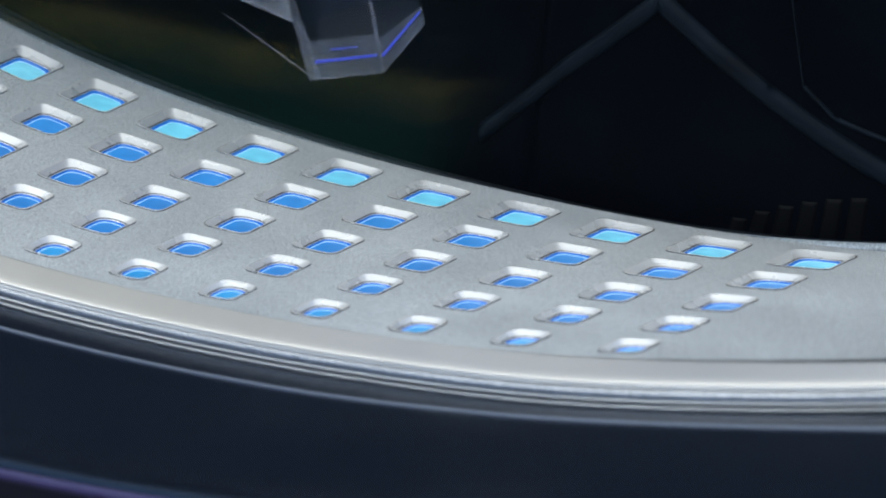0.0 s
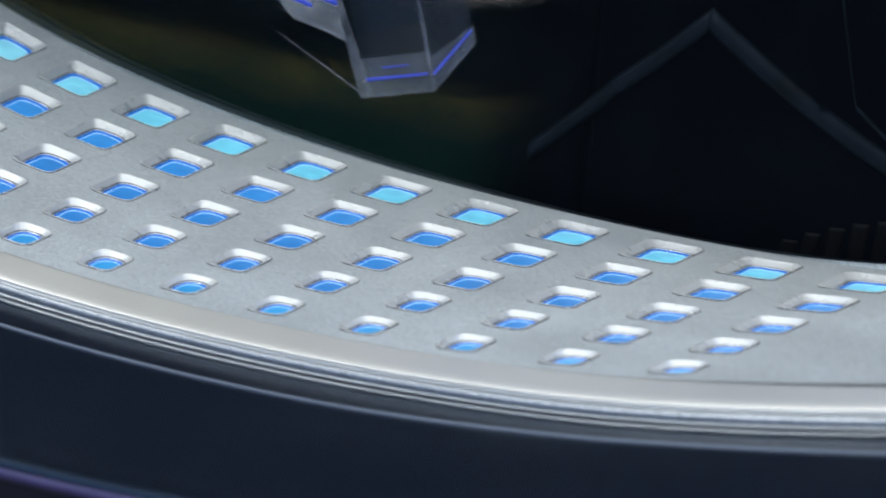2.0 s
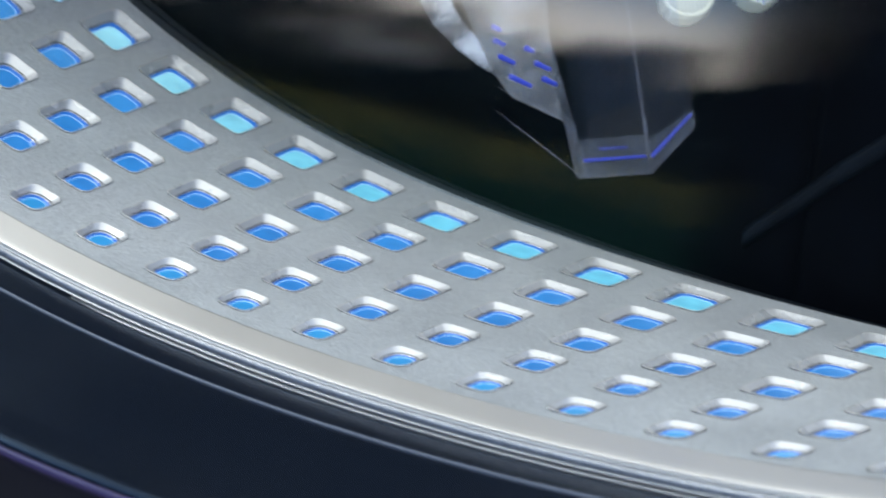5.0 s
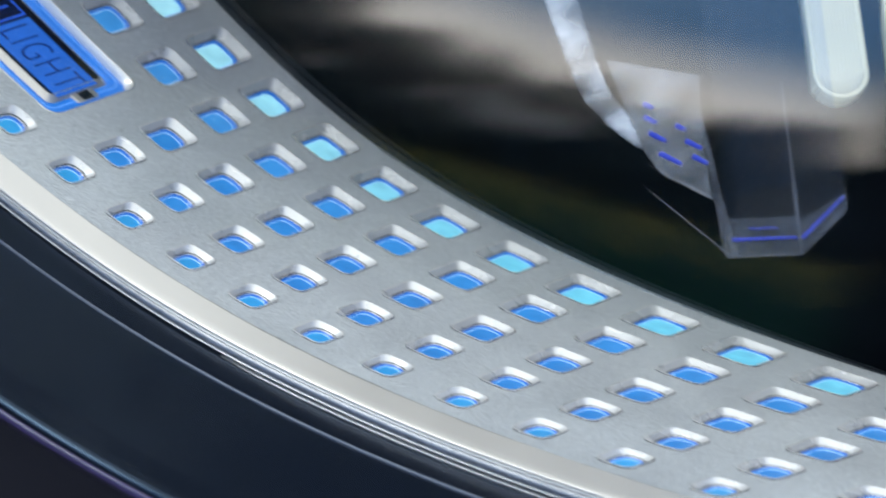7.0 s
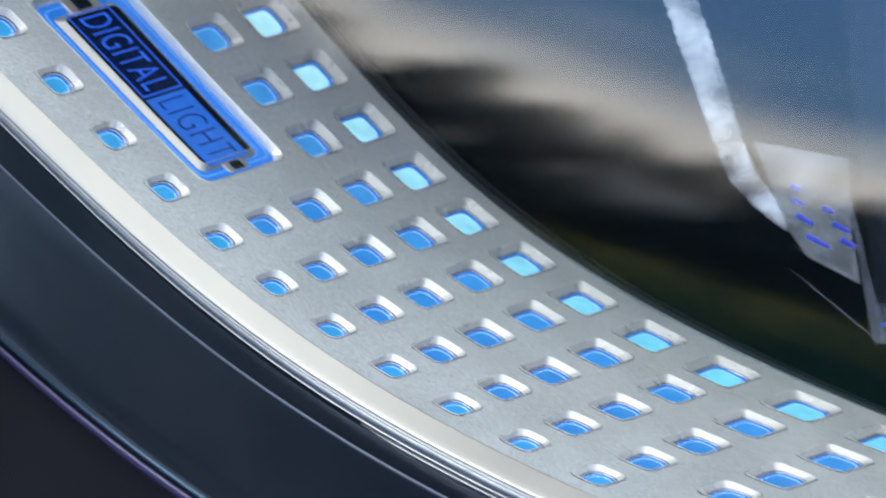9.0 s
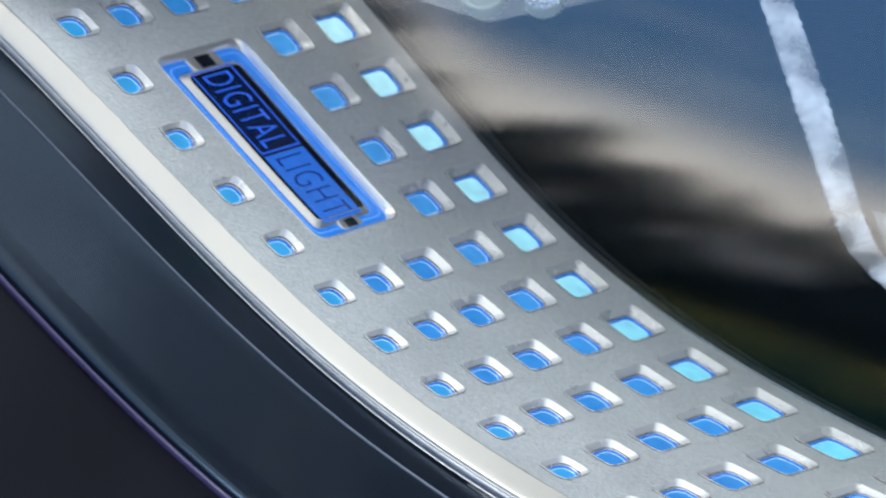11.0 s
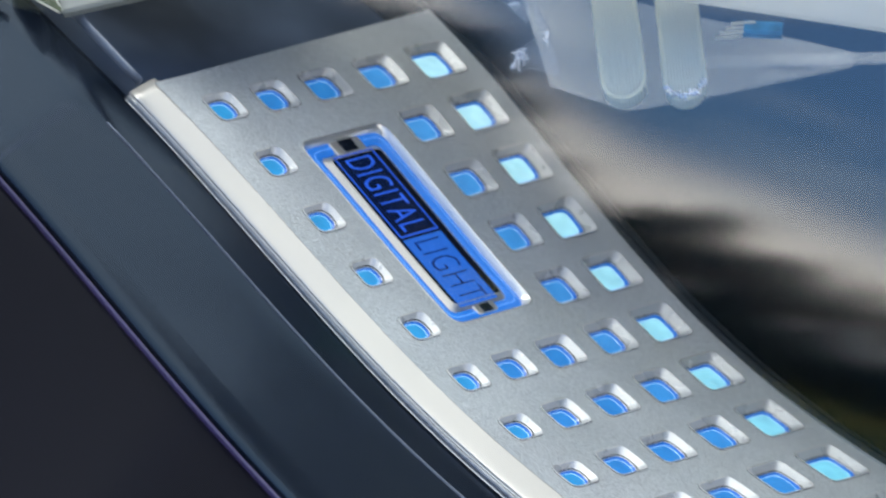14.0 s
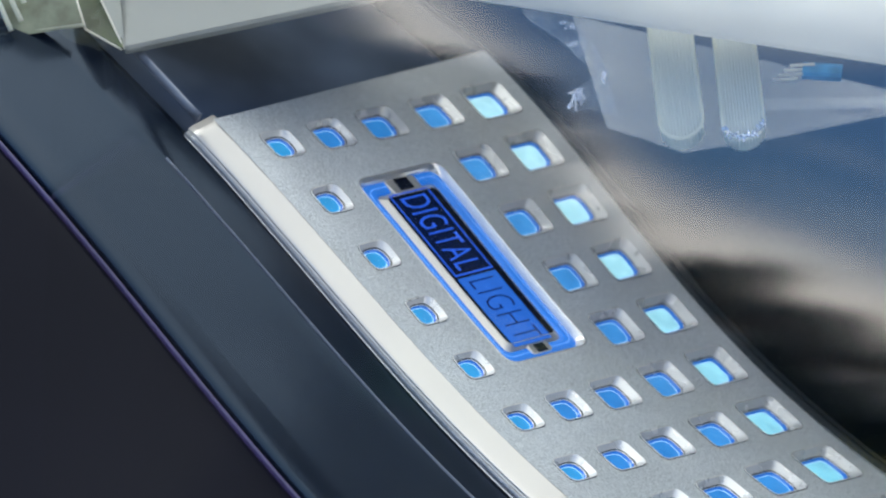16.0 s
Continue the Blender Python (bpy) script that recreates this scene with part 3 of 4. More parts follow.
bezel = thing("black_bezel", (-60, 80, -8), "glossy black plastic bezel running along the light bar", "headlamp bezel")
GAP = [(-5.4, -5.2), (-6.0, -2.5), (-6.4, -2.06), (-7.4, -2.04), (-8.2, -2.055), (-9.4, -2.08), (-10.2, -2.10), (-10.5, -2.10), (-10.8, -2.13), (-11.3, -2.18), (-13.0, -2.26), (-15.5, -2.36), (-18, -2.42), (-20.5, -2.46), (-22.2, -2.49), (-22.5, -2.49), (-24.0, -2.43),
       (-25.1, -2.37), (-25.5, -2.42), (-25.7, -2.8), (-25.8, -3.9), (-24, -7), (-5.4, -7)]
part("band", sweep(GAP, -3.3, 21.5, 0.25, warp=widen, place=stiff), BLACK, bezel)
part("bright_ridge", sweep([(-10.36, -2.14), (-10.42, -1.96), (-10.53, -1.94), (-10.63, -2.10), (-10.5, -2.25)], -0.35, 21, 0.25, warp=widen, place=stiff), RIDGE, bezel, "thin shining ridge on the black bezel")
seal = tagged(part("edge_seal", sweep([(-26.25, -3.2), (-26.3, -2.5), (-26.4, -2.38), (-26.55, -2.42), (-26.62, -2.6), (-26.62, -3.2)], -1.7, 21.5, 0.25, place=stiff), PURPLE),
              "thin violet edge seal between the bezel and dark panel", "seal")
panel = tagged(part("body_panel", sweep([(-26.58, -3.3), (-26.7, -2.80), (-27.2, -2.72), (-29, -2.9), (-50, -5.7), (-54, -7.5), (-56, -12), (-60, -60), (-20, -60), (-20, -9), (-26.5, -6)], -1.7, 22, 0.5, place=stiff), PAINT),
               "dark painted body panel beside the headlamp", "car body", kind="structure")

# ---- the housing behind the bar ----
FAR0 = FAR_A
floor_profile = [(FAR0 - 1.2, -4.5), (FAR0 + 0.5, -2.4), (FAR0 + 1.6, -1.2), (FAR0 + 2.6, -0.6), (FAR0 + 2.9, -0.45), (FAR0 + 3.2, -0.6), (FAR0 + 6, -1.0), (FAR0 + 9, -1.2), (FAR0 + 9, -8), (FAR0 - 1.2, -8)]
tagged(part("housing_ledge", sweep(floor_profile, -6, 22, 0.25), DARK), "dark ribbed ledge behind the light bar", "headlamp housing", kind="structure")


def wall_lean(c):
    """How far the wall leans back at its foot, in degrees, along the bar."""
    return 9.8 - 1.05 * max(c - 1.5, 0.0) - 0.5 * max(1.5 - c, 0.0) + 6.0 * max(0.0, min(1.0, (6 - c) / 5))


def wall_place(c, s, proud=0.0):
    """The place s mm up the wall's face, and proud mm in front of it."""
    a, h, done = FAR0 + 5.0, -3.0, 0.0
    while True:
        lean = radians(min(75.0, wall_lean(c) + 0.17 * done + 0.75 * max(0.0, done - 24)))
        step = min(2.0, s - done)
        a, h, done = a + step * math.sin(lean), h + step * math.cos(lean), done + step
        if done >= s - 1e-9:
            return beside(c, a - proud * math.cos(lean), h + proud * math.sin(lean))


def wall_height(c):
    """How tall the wall stands along the bar, in mm: tall past the label, low beside the bar's other end."""
    stops = ((-12, 92), (2, 92), (6, 50), (9, 46), (12, 42), (18.6, 28))
    for (ca, ha), (cb, hb) in zip(stops, stops[1:]):
        if c <= cb:
            return ha + (hb - ha) * (c - ca) / (cb - ca)
    return stops[-1][1]


def housing_wall(c0, c1, mat, columns=110):
    """A sheet of the wall from column c0 to c1, with a rolled top edge."""
    bm = bmesh.new()
    rings = []
    for i in range(columns):
        c = c0 + (c1 - c0) * i / (columns - 1)
        high = wall_height(c)
        ring = [wall_place(c, high * k / 24) for k in range(25)]
        ring += [wall_place(c, high + 0.5, -0.4), wall_place(c, high + 0.4, -1.2), wall_place(c, high - 1.5, -1.8)]
        rings.append(ring)
    loft(bm, rings, closed=False)
    bmesh.ops.recalc_face_normals(bm, faces=bm.faces)
    ob = part("housing_wall", bm, mat)
    solid = ob.modifiers.new("thickness", "SOLIDIFY")
    solid.thickness, solid.offset = 0.0003, 0
    return ob


tagged(housing_wall(-12.0, 13.6, WALLBLACK), "dark grained plastic housing wall behind the light bar", "headlamp housing", kind="structure")
tagged(housing_wall(13.6, 18.6, WALLBLACK, 40), "matt black housing wall behind the light bar", "headlamp housing", kind="structure")


def shade_lip():
    """An unseen lip from the wall, added to shade the far rows beside the label."""
    bm = bmesh.new()
    rings = []
    for i in range(50):
        c = -6 + 10.0 * i / 49
        _, _, n, e, _ = station(c)
        top, turn = wall_place(c, 56), RIG.to_3x3()
        reach = 0.020 * clamp((4 - c) / 2.5)
        rings.append([top + turn @ (n * (0.006 * math.sin(u * 1.4)) - e * (reach * u)) for u in (-0.05, 0.2, 0.4, 0.6, 0.8, 1.0)])
    loft(bm, rings, closed=False)
    bmesh.ops.recalc_face_normals(bm, faces=bm.faces)
    ob = part("shade_lip", bm, WALLBLACK)
    solid = ob.modifiers.new("thickness", "SOLIDIFY")
    solid.thickness, solid.offset = 0.0015, 1
    return tagged(ob, "unseen dark lip added to shade the light bar's end", "headlamp housing", kind="structure")


shade_lip()


def wall_ridge(name, stops, wide, high, mat, label, category, upright=False):
    """A soft raised ridge on the black wall through (column, height) stops."""
    bm = bmesh.new()
    rings = []
    for (ca, sa), (cb, sb) in zip(stops, stops[1:]):
        for k in range(13):
            c, u = ca + (cb - ca) * k / 12, sa + (sb - sa) * k / 12
            rings.append((c, u))
    outline = [(-1, 0), (-0.7, 0.55), (-0.3, 0.92), (0.3, 0.92), (0.7, 0.55), (1, 0)]
    loft(bm, [[wall_place(c + x * wide / 16 * upright, max(0.0, u + x * wide / 2 * (not upright)), 0.1 + y * high) for x, y in outline] for c, u in rings], closed=False)
    bmesh.ops.recalc_face_normals(bm, faces=bm.faces)
    ob = part(name, bm, mat)
    solid = ob.modifiers.new("thickness", "SOLIDIFY")
    solid.thickness, solid.offset = 0.0001, 0
    return tagged(ob, label, category)


wall_ridge("wall_ridge", ((13.0, 7), (13.9, 15), (14.9, 22.5)), 2.2, 0.7, DUSK, "dim soft ridge on the black housing wall", "ridge")
wall_ridge("wall_ridge", ((14.9, 22.5), (16.1, 15), (17.4, 7)), 2.4, 0.7, DUSK, "dim soft ridge on the black housing wall", "ridge")
wall_ridge("wall_bead", ((16.3, 25), (16.45, 16), (16.75, 13.2), (17.4, 10.5)), 0.5, 0.3, DUSK, "thin curved bead on the black housing wall", "bead")
for k in range(6):
    wall_ridge("wall_slat", ((15.75 + 0.22 * k, 0.4), (15.85 + 0.22 * k, 3.5 + 1.0 * k - 0.09 * k * k), ), 1.2, 0.15, SLATE, "dim upright slat low on the black housing wall", "slat", upright=True)
tagged(part("ledge_line", sweep([(FAR0 + 2.75, -0.5), (FAR0 + 2.85, -0.38), (FAR0 + 2.98, -0.38), (FAR0 + 3.05, -0.5)], 0, 20, 0.25), DUSK), "thin dim line along the dark ledge", "bead")
tagged(part("housing_floor", sweep([(-4, -6.5), (-5.2, -4.2), (0, -4.0), (20, -3.6), (FAR0 + 6, -3.4), (FAR0 + 6, -6.5)], -16, -0.6, 0.4), NAVY),
       "dark glossy housing floor past the end of the light bar", "headlamp housing", kind="structure")

# ---- clear and pale lamp parts ----
guide = thing("light_guide", (-9, 100, 12), "clear acrylic light guide with a pointed tip and blue lines", "light guide")
plan = [(-9.1, 98.3, 12.06), (-4.3, 98.5, 12.62), (-1.5, 101.5, 16.5), (-5.5, 106, 19.0), (-9.5, 105, 17.5)]
lift = Vector((-4.6, -2.4, 24))
bm = bmesh.new()
made = loft(bm, [[world_point(Vector(p) + lift * k) for p in plan] for k in (0, 0.5, 1)])
bm.faces.new(made[0][::-1])
bm.faces.new(made[-1])
bmesh.ops.recalc_face_normals(bm, faces=bm.faces)
part("body", bm, ACRYLIC, guide, smooth=False)


def strip_between(p, q, wide_p, wide_q, deep, up=(0.3, 1, 0.1)):
    """A tapering round-edged strip from p to q (mm)."""
    p, q = Vector(p), Vector(q)
    t = (q - p).normalized()
    side = t.cross(Vector(up)).normalized()
    nor = side.cross(t)
    bm = bmesh.new()
    rings = []
    for k in range(9):
        u = k / 8
        w = (wide_p + (wide_q - wide_p) * u) / 2
        rings.append([world_point(p + (q - p) * u + side * math.cos(g) * w + nor * math.sin(g) * deep / 2) for g in [math.pi * j / 5 for j in range(10)]])
    made = loft(bm, rings)
    bm.faces.new(made[0][::-1])
    bm.faces.new(made[-1])
    bmesh.ops.recalc_face_normals(bm, faces=bm.faces)
    return bm


TIP, BEND = Vector(plan[0]), Vector((-11.97, 97.3, 21.7))
# edge highlights of the clear acrylic, added as thin pale strips
part("edge", strip_between(TIP, BEND, 1.0, 0.25, 0.3), EDGING, guide, "pale strip drawing the highlight on a clear edge")
part("edge", strip_between(plan[0], plan[1], 0.16, 0.16, 0.2), EDGING, guide, "pale strip drawing the highlight on a clear edge")
part("edge", strip_between(plan[1], plan[2], 0.14, 0.14, 0.2), EDGING, guide, "pale strip drawing the highlight on a clear edge")
part("edge", strip_between(TIP, (-16.49, 104.0, 17.72), 0.14, 0.05, 0.1), EDGING, guide, "pale strip drawing the highlight on a clear edge")
part("edge", strip_between((-16.6, 104.5, 19.6), (-11.0, 100.6, 16.6), 0.05, 0.2, 0.1), EDGING, guide, "pale strip drawing the highlight on a clear edge")
part("edge", strip_between(Vector(plan[1]), Vector(plan[1]) + lift * 0.5, 0.35, 0.1, 0.2), EDGING, guide, "pale strip drawing the highlight on a clear edge")


def pane_between(corners, thick=0.2):
    pts = [Vector(p) for p in corners]
    normal = (pts[1] - pts[0]).cross(pts[2] - pts[0]).normalized() * thick / 2
    bm = bmesh.new()
    made = loft(bm, [[world_point(p - normal) for p in pts], [world_point(p + normal) for p in pts]])
    bm.faces.new(made[0][::-1])
    bm.faces.new(made[1])
    bmesh.ops.recalc_face_normals(bm, faces=bm.faces)
    return bm


# the lit foot of the guide, and the milky field that carries the dashes
part("foot", pane_between([TIP, plan[1], Vector(plan[1]) + lift * 0.11, TIP + lift * 0.11]), HAZE, guide, "hazy lit foot", smooth=False)
part("foot", pane_between([plan[1], plan[2], Vector(plan[2]) + lift * 0.05, Vector(plan[1]) + lift * 0.09]), HAZE, guide, "hazy lit foot", smooth=False)
part("field", pane_between([(-20.2, 103.6, 27.4), (-13.0, 103.6, 26.4), (-12.3, 103.6, 21.2), (-11.2, 103.6, 16.9), (-15.2, 103.6, 18.6), (-17.0, 103.6, 20.8)]), VEIL, guide, "hazy field between the blue dashes", smooth=False)
for a, b, k, inset, wide in ((0, 1, 0.048, 0.05, 0.22), (0, 1, 0.078, 0.30, 0.10), (1, 2, 0.040, 0.04, 0.20)):
    p, q = Vector(plan[a]) + lift * k - Vector((0, 0.2, 0)), Vector(plan[b]) + lift * k - Vector((0, 0.2, 0))
    part("blue_line", strip_between(p + (q - p) * inset, q - (q - p) * inset, wide, wide * 0.7, 0.12), BLUELINE, guide, "thin blue line")

frost = thing("frosted_blade", (-19, 107, 22), "frosted serrated clear plastic blade", "light guide")
bm = bmesh.new()
spine = [Vector(p) for p in ((-31.2, 103.2, 47.4), (-27.6, 103.5, 39.5), (-24.2, 103.5, 32.0), (-21.2, 103.5, 25.4), (-19.1, 103.4, 22.9), (-16.9, 103.1, 20.5))]
side_way, thick_way = Vector((0.9, 0.1, 0.42)).normalized(), Vector((-0.2, 0.9, 0.3)).normalized()
rings = []
for k in range(151):
    u = k / 150 * (len(spine) - 1.001)
    i, v = int(u), u - int(u)
    before, after = spine[max(i - 1, 0)], spine[min(i + 2, len(spine) - 1)]
    p = (spine[i] * 2 + (spine[i + 1] - before) * v + (before * 2 - spine[i] * 5 + spine[i + 1] * 4 - after) * v ** 2 + (spine[i] * 3 - before - spine[i + 1] * 3 + after) * v ** 3) / 2
    end = 1 - k / 150
    w = min(1.25, 0.72 + 0.8 * end) * min(1.0, 0.15 + end * 5) + 0.06 * (k % 3 == 0) + random.uniform(-0.07, 0.07)
    rings.append([world_point(p + side_way * (math.cos(g) * max(0.04, w)) + thick_way * (math.sin(g) * 0.3 + random.uniform(-0.1, 0.1))) for g in [2 * math.pi * j / 10 for j in range(10)]])
made = loft(bm, rings)
bm.faces.new(made[0][::-1])
bm.faces.new(made[-1])
part("blade", bm, FROST, frost)
# dashes that shorten up along the blade
for x, y, z, long in ((-16.67, 103.8, 23.89, 0.7), (-16.4, 103.8, 22.8, 0.9), (-15.68, 103.4, 21.42, 1.3), (-14.48, 102.8, 19.69, 1.7), (-13.96, 102.8, 22.11, 0.7), (-12.83, 102.3, 20.76, 1.2), (-12.19, 101.8, 19.53, 1.1)):
    p = Vector((x, y - 0.25, z))
    part("blue_dash", strip_between(p - Vector((long / 2, 0, -long * 0.22)), p + Vector((long / 2, 0, -long * 0.22)), 0.4, 0.3, 0.1), BLUELINE, frost, "small blue dash")


def ribbed_bar(top, bottom, width, depth=2.2, ribs=13, faceted=False):
    """An upright cream lens bar with a rounded foot and fine ribs down its front."""
    top, bottom = Vector(top), Vector(bottom)
    ob = thing("ribbed_lens", bottom, "upright cream ribbed lens bar with a rounded foot", "lens", group="ribbed lens bars")
    t = (top - bottom).normalized()
    side = (Vector((1, 0.25, 0)) - t * t.x).normalized()
    out = t.cross(side)
    if out.y > 0:
        out = -out
    length = (top - bottom).length
    for k in range(ribs):
        x = (k + 0.5) / ribs * 2 - 1
        foot = width / 2 * (1 - math.sqrt(max(0.0, 1 - x * x)))
        bm = bmesh.new()
        rings = []
        for s in (0.0, 0.06, 0.12, 1.0):
            swell = min(1.0, 0.45 + s * 4.6)
            p = bottom + t * (foot + (length - foot) * s) + side * (x * width / 2)
            w = width / ribs / 2 * 0.96
            rings.append([world_point(p + side * (math.cos(g) * w) + out * (depth / 2 + math.sin(g) * w * 0.7 * swell)) for g in [math.pi * j / 6 for j in range(7)]]
                         + [world_point(p + side * (-w) - out * depth / 2), world_point(p + side * w - out * depth / 2)])
        made = loft(bm, rings)
        bm.faces.new(made[0][::-1]); bm.faces.new(made[-1])
        bmesh.ops.recalc_face_normals(bm, faces=bm.faces)
        part("rib", bm, CREAM, ob)
    # a pale bead round the bar's sides and foot
    bend = [(-1.0, 1.0), (-1.0, 0.5)] + [(-math.cos(math.pi * j / 12), 0.5 * width / length - math.sin(math.pi * j / 12) * 0.5 * width / length) for j in range(13)] + [(1.0, 0.5), (1.0, 1.0)]
    bm = bmesh.new()
    rings = []
    for x, u in bend:
        p = bottom + t * (length * u) + side * (x * width / 2) + out * (depth / 2)
        inward = (bottom + t * (length * max(u, 0.5 * width / length)) + out * (depth / 2) - p)
        inward = inward.normalized() if inward.length > 1e-6 else t
        rings.append([world_point(p + inward * math.cos(g) * 0.20 + out * math.sin(g) * 0.20) for g in [2 * math.pi * j / 8 for j in range(8)]])
    made = loft(bm, rings)
    bm.faces.new(made[0][::-1])
    bm.faces.new(made[-1])
    bmesh.ops.recalc_face_normals(bm, faces=bm.faces)
    part("edge_bead", bm, CREAMEDGE, ob, "pale rounded edge bead")
    # bright metal flakes stand in for glints along the foot
    for j in range(22 if faceted else 0):
        g = math.pi * (0.10 + 0.80 * j / 21)
        p = bottom + t * (0.5 * width * (1 - math.sin(g)) + 0.1) + side * (-math.cos(g) * width * 0.52) + out * (depth / 2 + 0.2)
        bm = bmesh.new()
        bmesh.ops.create_icosphere(bm, subdivisions=1, radius=0.0004, matrix=Matrix.Translation(world_point(p + t * (0.5 * ((j * 7) % 5) / 4 - 0.1))) @ Matrix.Rotation(1.7 * j, 4, "Y") @ Matrix.Diagonal((1.1, 0.5, 0.45, 1)))
        part("facet", bm, GLINT, ob, "bright metallic flake standing in for a glint", smooth=False)
    return ob


ribbed_bar((-8.0, 137, 60.5), (-2.6, 130.6, 31.2), 4.8)
ribbed_bar((-0.5, 137, 61.5), (3.9, 130.8, 32.6), 4.4, faceted=True)
ribbed_bar((-72.8, 119.2, 77.2), (-62.4, 117.3, 48.6), 4.3)
ribbed_bar((-66.2, 121.4, 78.3), (-56.8, 119.4, 49.6), 4.0, faceted=True)


def slab(name, corner, way, up, length, height, depth, mat, label, category, bevel=0.6):
    """A housing block with a soft edge from its low near corner."""
    corner, way, up = Vector(corner), Vector(way).normalized(), Vector(up)
    up = (up - way * up.dot(way)).normalized()
    back_way = way.cross(up)
    if back_way.y < 0:
        back_way = -back_way
    ob = thing(name, corner, label, category)
    bm = bmesh.new()
    middle = corner + up * height / 2 + back_way * depth / 2
    box_between(bm, middle, middle + way * length, depth, height, up=up, bevel=bevel)
    bmesh.ops.recalc_face_normals(bm, faces=bm.faces)
    part("block", bm, mat, ob, smooth=bevel > 1)
    return ob


pale_block = slab("pale_housing", (-108.8, 84.8, 43.1), (17.9, 11.8, 11.4), (-3, 2.5, 6), 34, 26, 0.7, DOVE, "pale grey satin lamp housing block", "lamp housing")
part("flange", pane_between([(-108.77, 84.81, 43.18), (-114.35, 84.72, 48.71), (-116.7, 84.9, 50.85), (-114.9, 86.35, 51.6)], 0.12), DOVE, pale_block, smooth=False)
part("flange_edge", strip_between((-108.77, 84.7, 43.15), (-116.7, 84.8, 50.85), 0.2, 0.24, 0.2), PALE, pale_block, "pale moulded edge")
slab("pale_crossbar", (-79.8, 97.0, 57.2), (37.8, 17.8, 1.4), (0, 2, 6), 69, 14, 6.0, PALE, "pale grey crossbar above the ribbed lenses", "lamp housing", bevel=2.6)

green_thing = thing("greenish_block", (-117, 78.6, 41.5), "greenish translucent plastic block with pale ribs beside the pale housing", "lamp housing")
part("block", pane_between([(-117.37, 78.11, 41.6), (-117.0, 78.64, 41.55), (-112.87, 82.39, 44.61), (-113.65, 79.3, 48.32), (-118.5, 74.24, 45.7)], 0.9), GREENISH, green_thing, smooth=False)
part("lip", strip_between((-117.3, 77.95, 41.62), (-112.7, 82.2, 44.6), 0.62, 0.5, 0.5), CREAMEDGE, green_thing, "pale rounded lower lip")
for foot_at, head_at, wide in (((-115.63, 77.36, 42.48), (-116.46, 74.79, 45.01), 0.62), ((-115.37, 76.79, 44.15), (-115.72, 75.58, 45.42), 0.55), ((-116.25, 77.1, 41.3), (-117.09, 74.4, 44.14), 0.5)):
    part("rib", strip_between(foot_at, head_at, wide, wide * 0.9, 0.5), CREAM, green_thing, "pale clear rib")
slab("lower_rail", (-63, 131.5, 59.2), (16, 3.4, 2.2), (0, 3, 6), 40, 1.6, 0.8, MIST, "thin pale rail under the crossbar", "lamp housing")
panel_thing = thing("hazy_panel", (-63, 131, 59), "hazy clear plastic panel under the crossbar", "lamp housing")
part("sheet", pane_between([(-81.66, 122.0, 65.76), (-46.75, 138.0, 63.78), (-46.48, 138.0, 62.09), (-59.6, 131.0, 55.09), (-66.8, 127.0, 51.6), (-75.23, 124.0, 53.11)], 0.4), MIST, panel_thing, smooth=False)
flank_thing = thing("housing_flank", (-112, 84, 44), "glossy olive and brown flank of the pale lamp housing", "lamp housing")
part("flank", pane_between([(-119.2, 84.6, 50.4), (-113.56, 83.5, 44.73), (-108.7, 84.6, 43.0), (-114.5, 86.8, 49.9)], 0.3), MOSS, flank_thing, smooth=False)
part("edge", strip_between((-113.56, 83.3, 44.65), (-108.7, 84.4, 42.9), 0.22, 0.22, 0.2), PALE, flank_thing, "pale moulded edge")
part("edge", strip_between((-119.2, 84.4, 50.4), (-113.56, 83.3, 44.65), 0.26, 0.26, 0.2), PALE, flank_thing, "pale moulded edge")
strut_thing = thing("housing_strut", (-108, 96, 41), "blue-grey strut rising from the end of the light bar", "strut")
part("rod", strip_between((-109.4, 86.5, 44.1), (-99.8, 88.5, 37.6), 1.1, 1.0, 0.5), STRUT, strut_thing)
inset = thing("blue_reflector", (-53, 126, 59), "small blue reflector with pale slats under the crossbar", "reflector")
bm = bmesh.new()
box_between(bm, (-55.0, 126.0, 61.0), (-51.2, 127.2, 61.3), 1.6, 1.5, bevel=0.3)
part("reflector", bm, AZURE, inset, smooth=False)
for k in range(4):
    bm = bmesh.new()
    box_between(bm, (-57.6 + 0.5 * k, 125.0, 59.4 + 0.55 * k), (-55.2 + 0.5 * k, 125.6, 59.9 + 0.55 * k), 0.3, 0.3, bevel=0.08)
    part("slat", bm, PALE, inset, smooth=False)


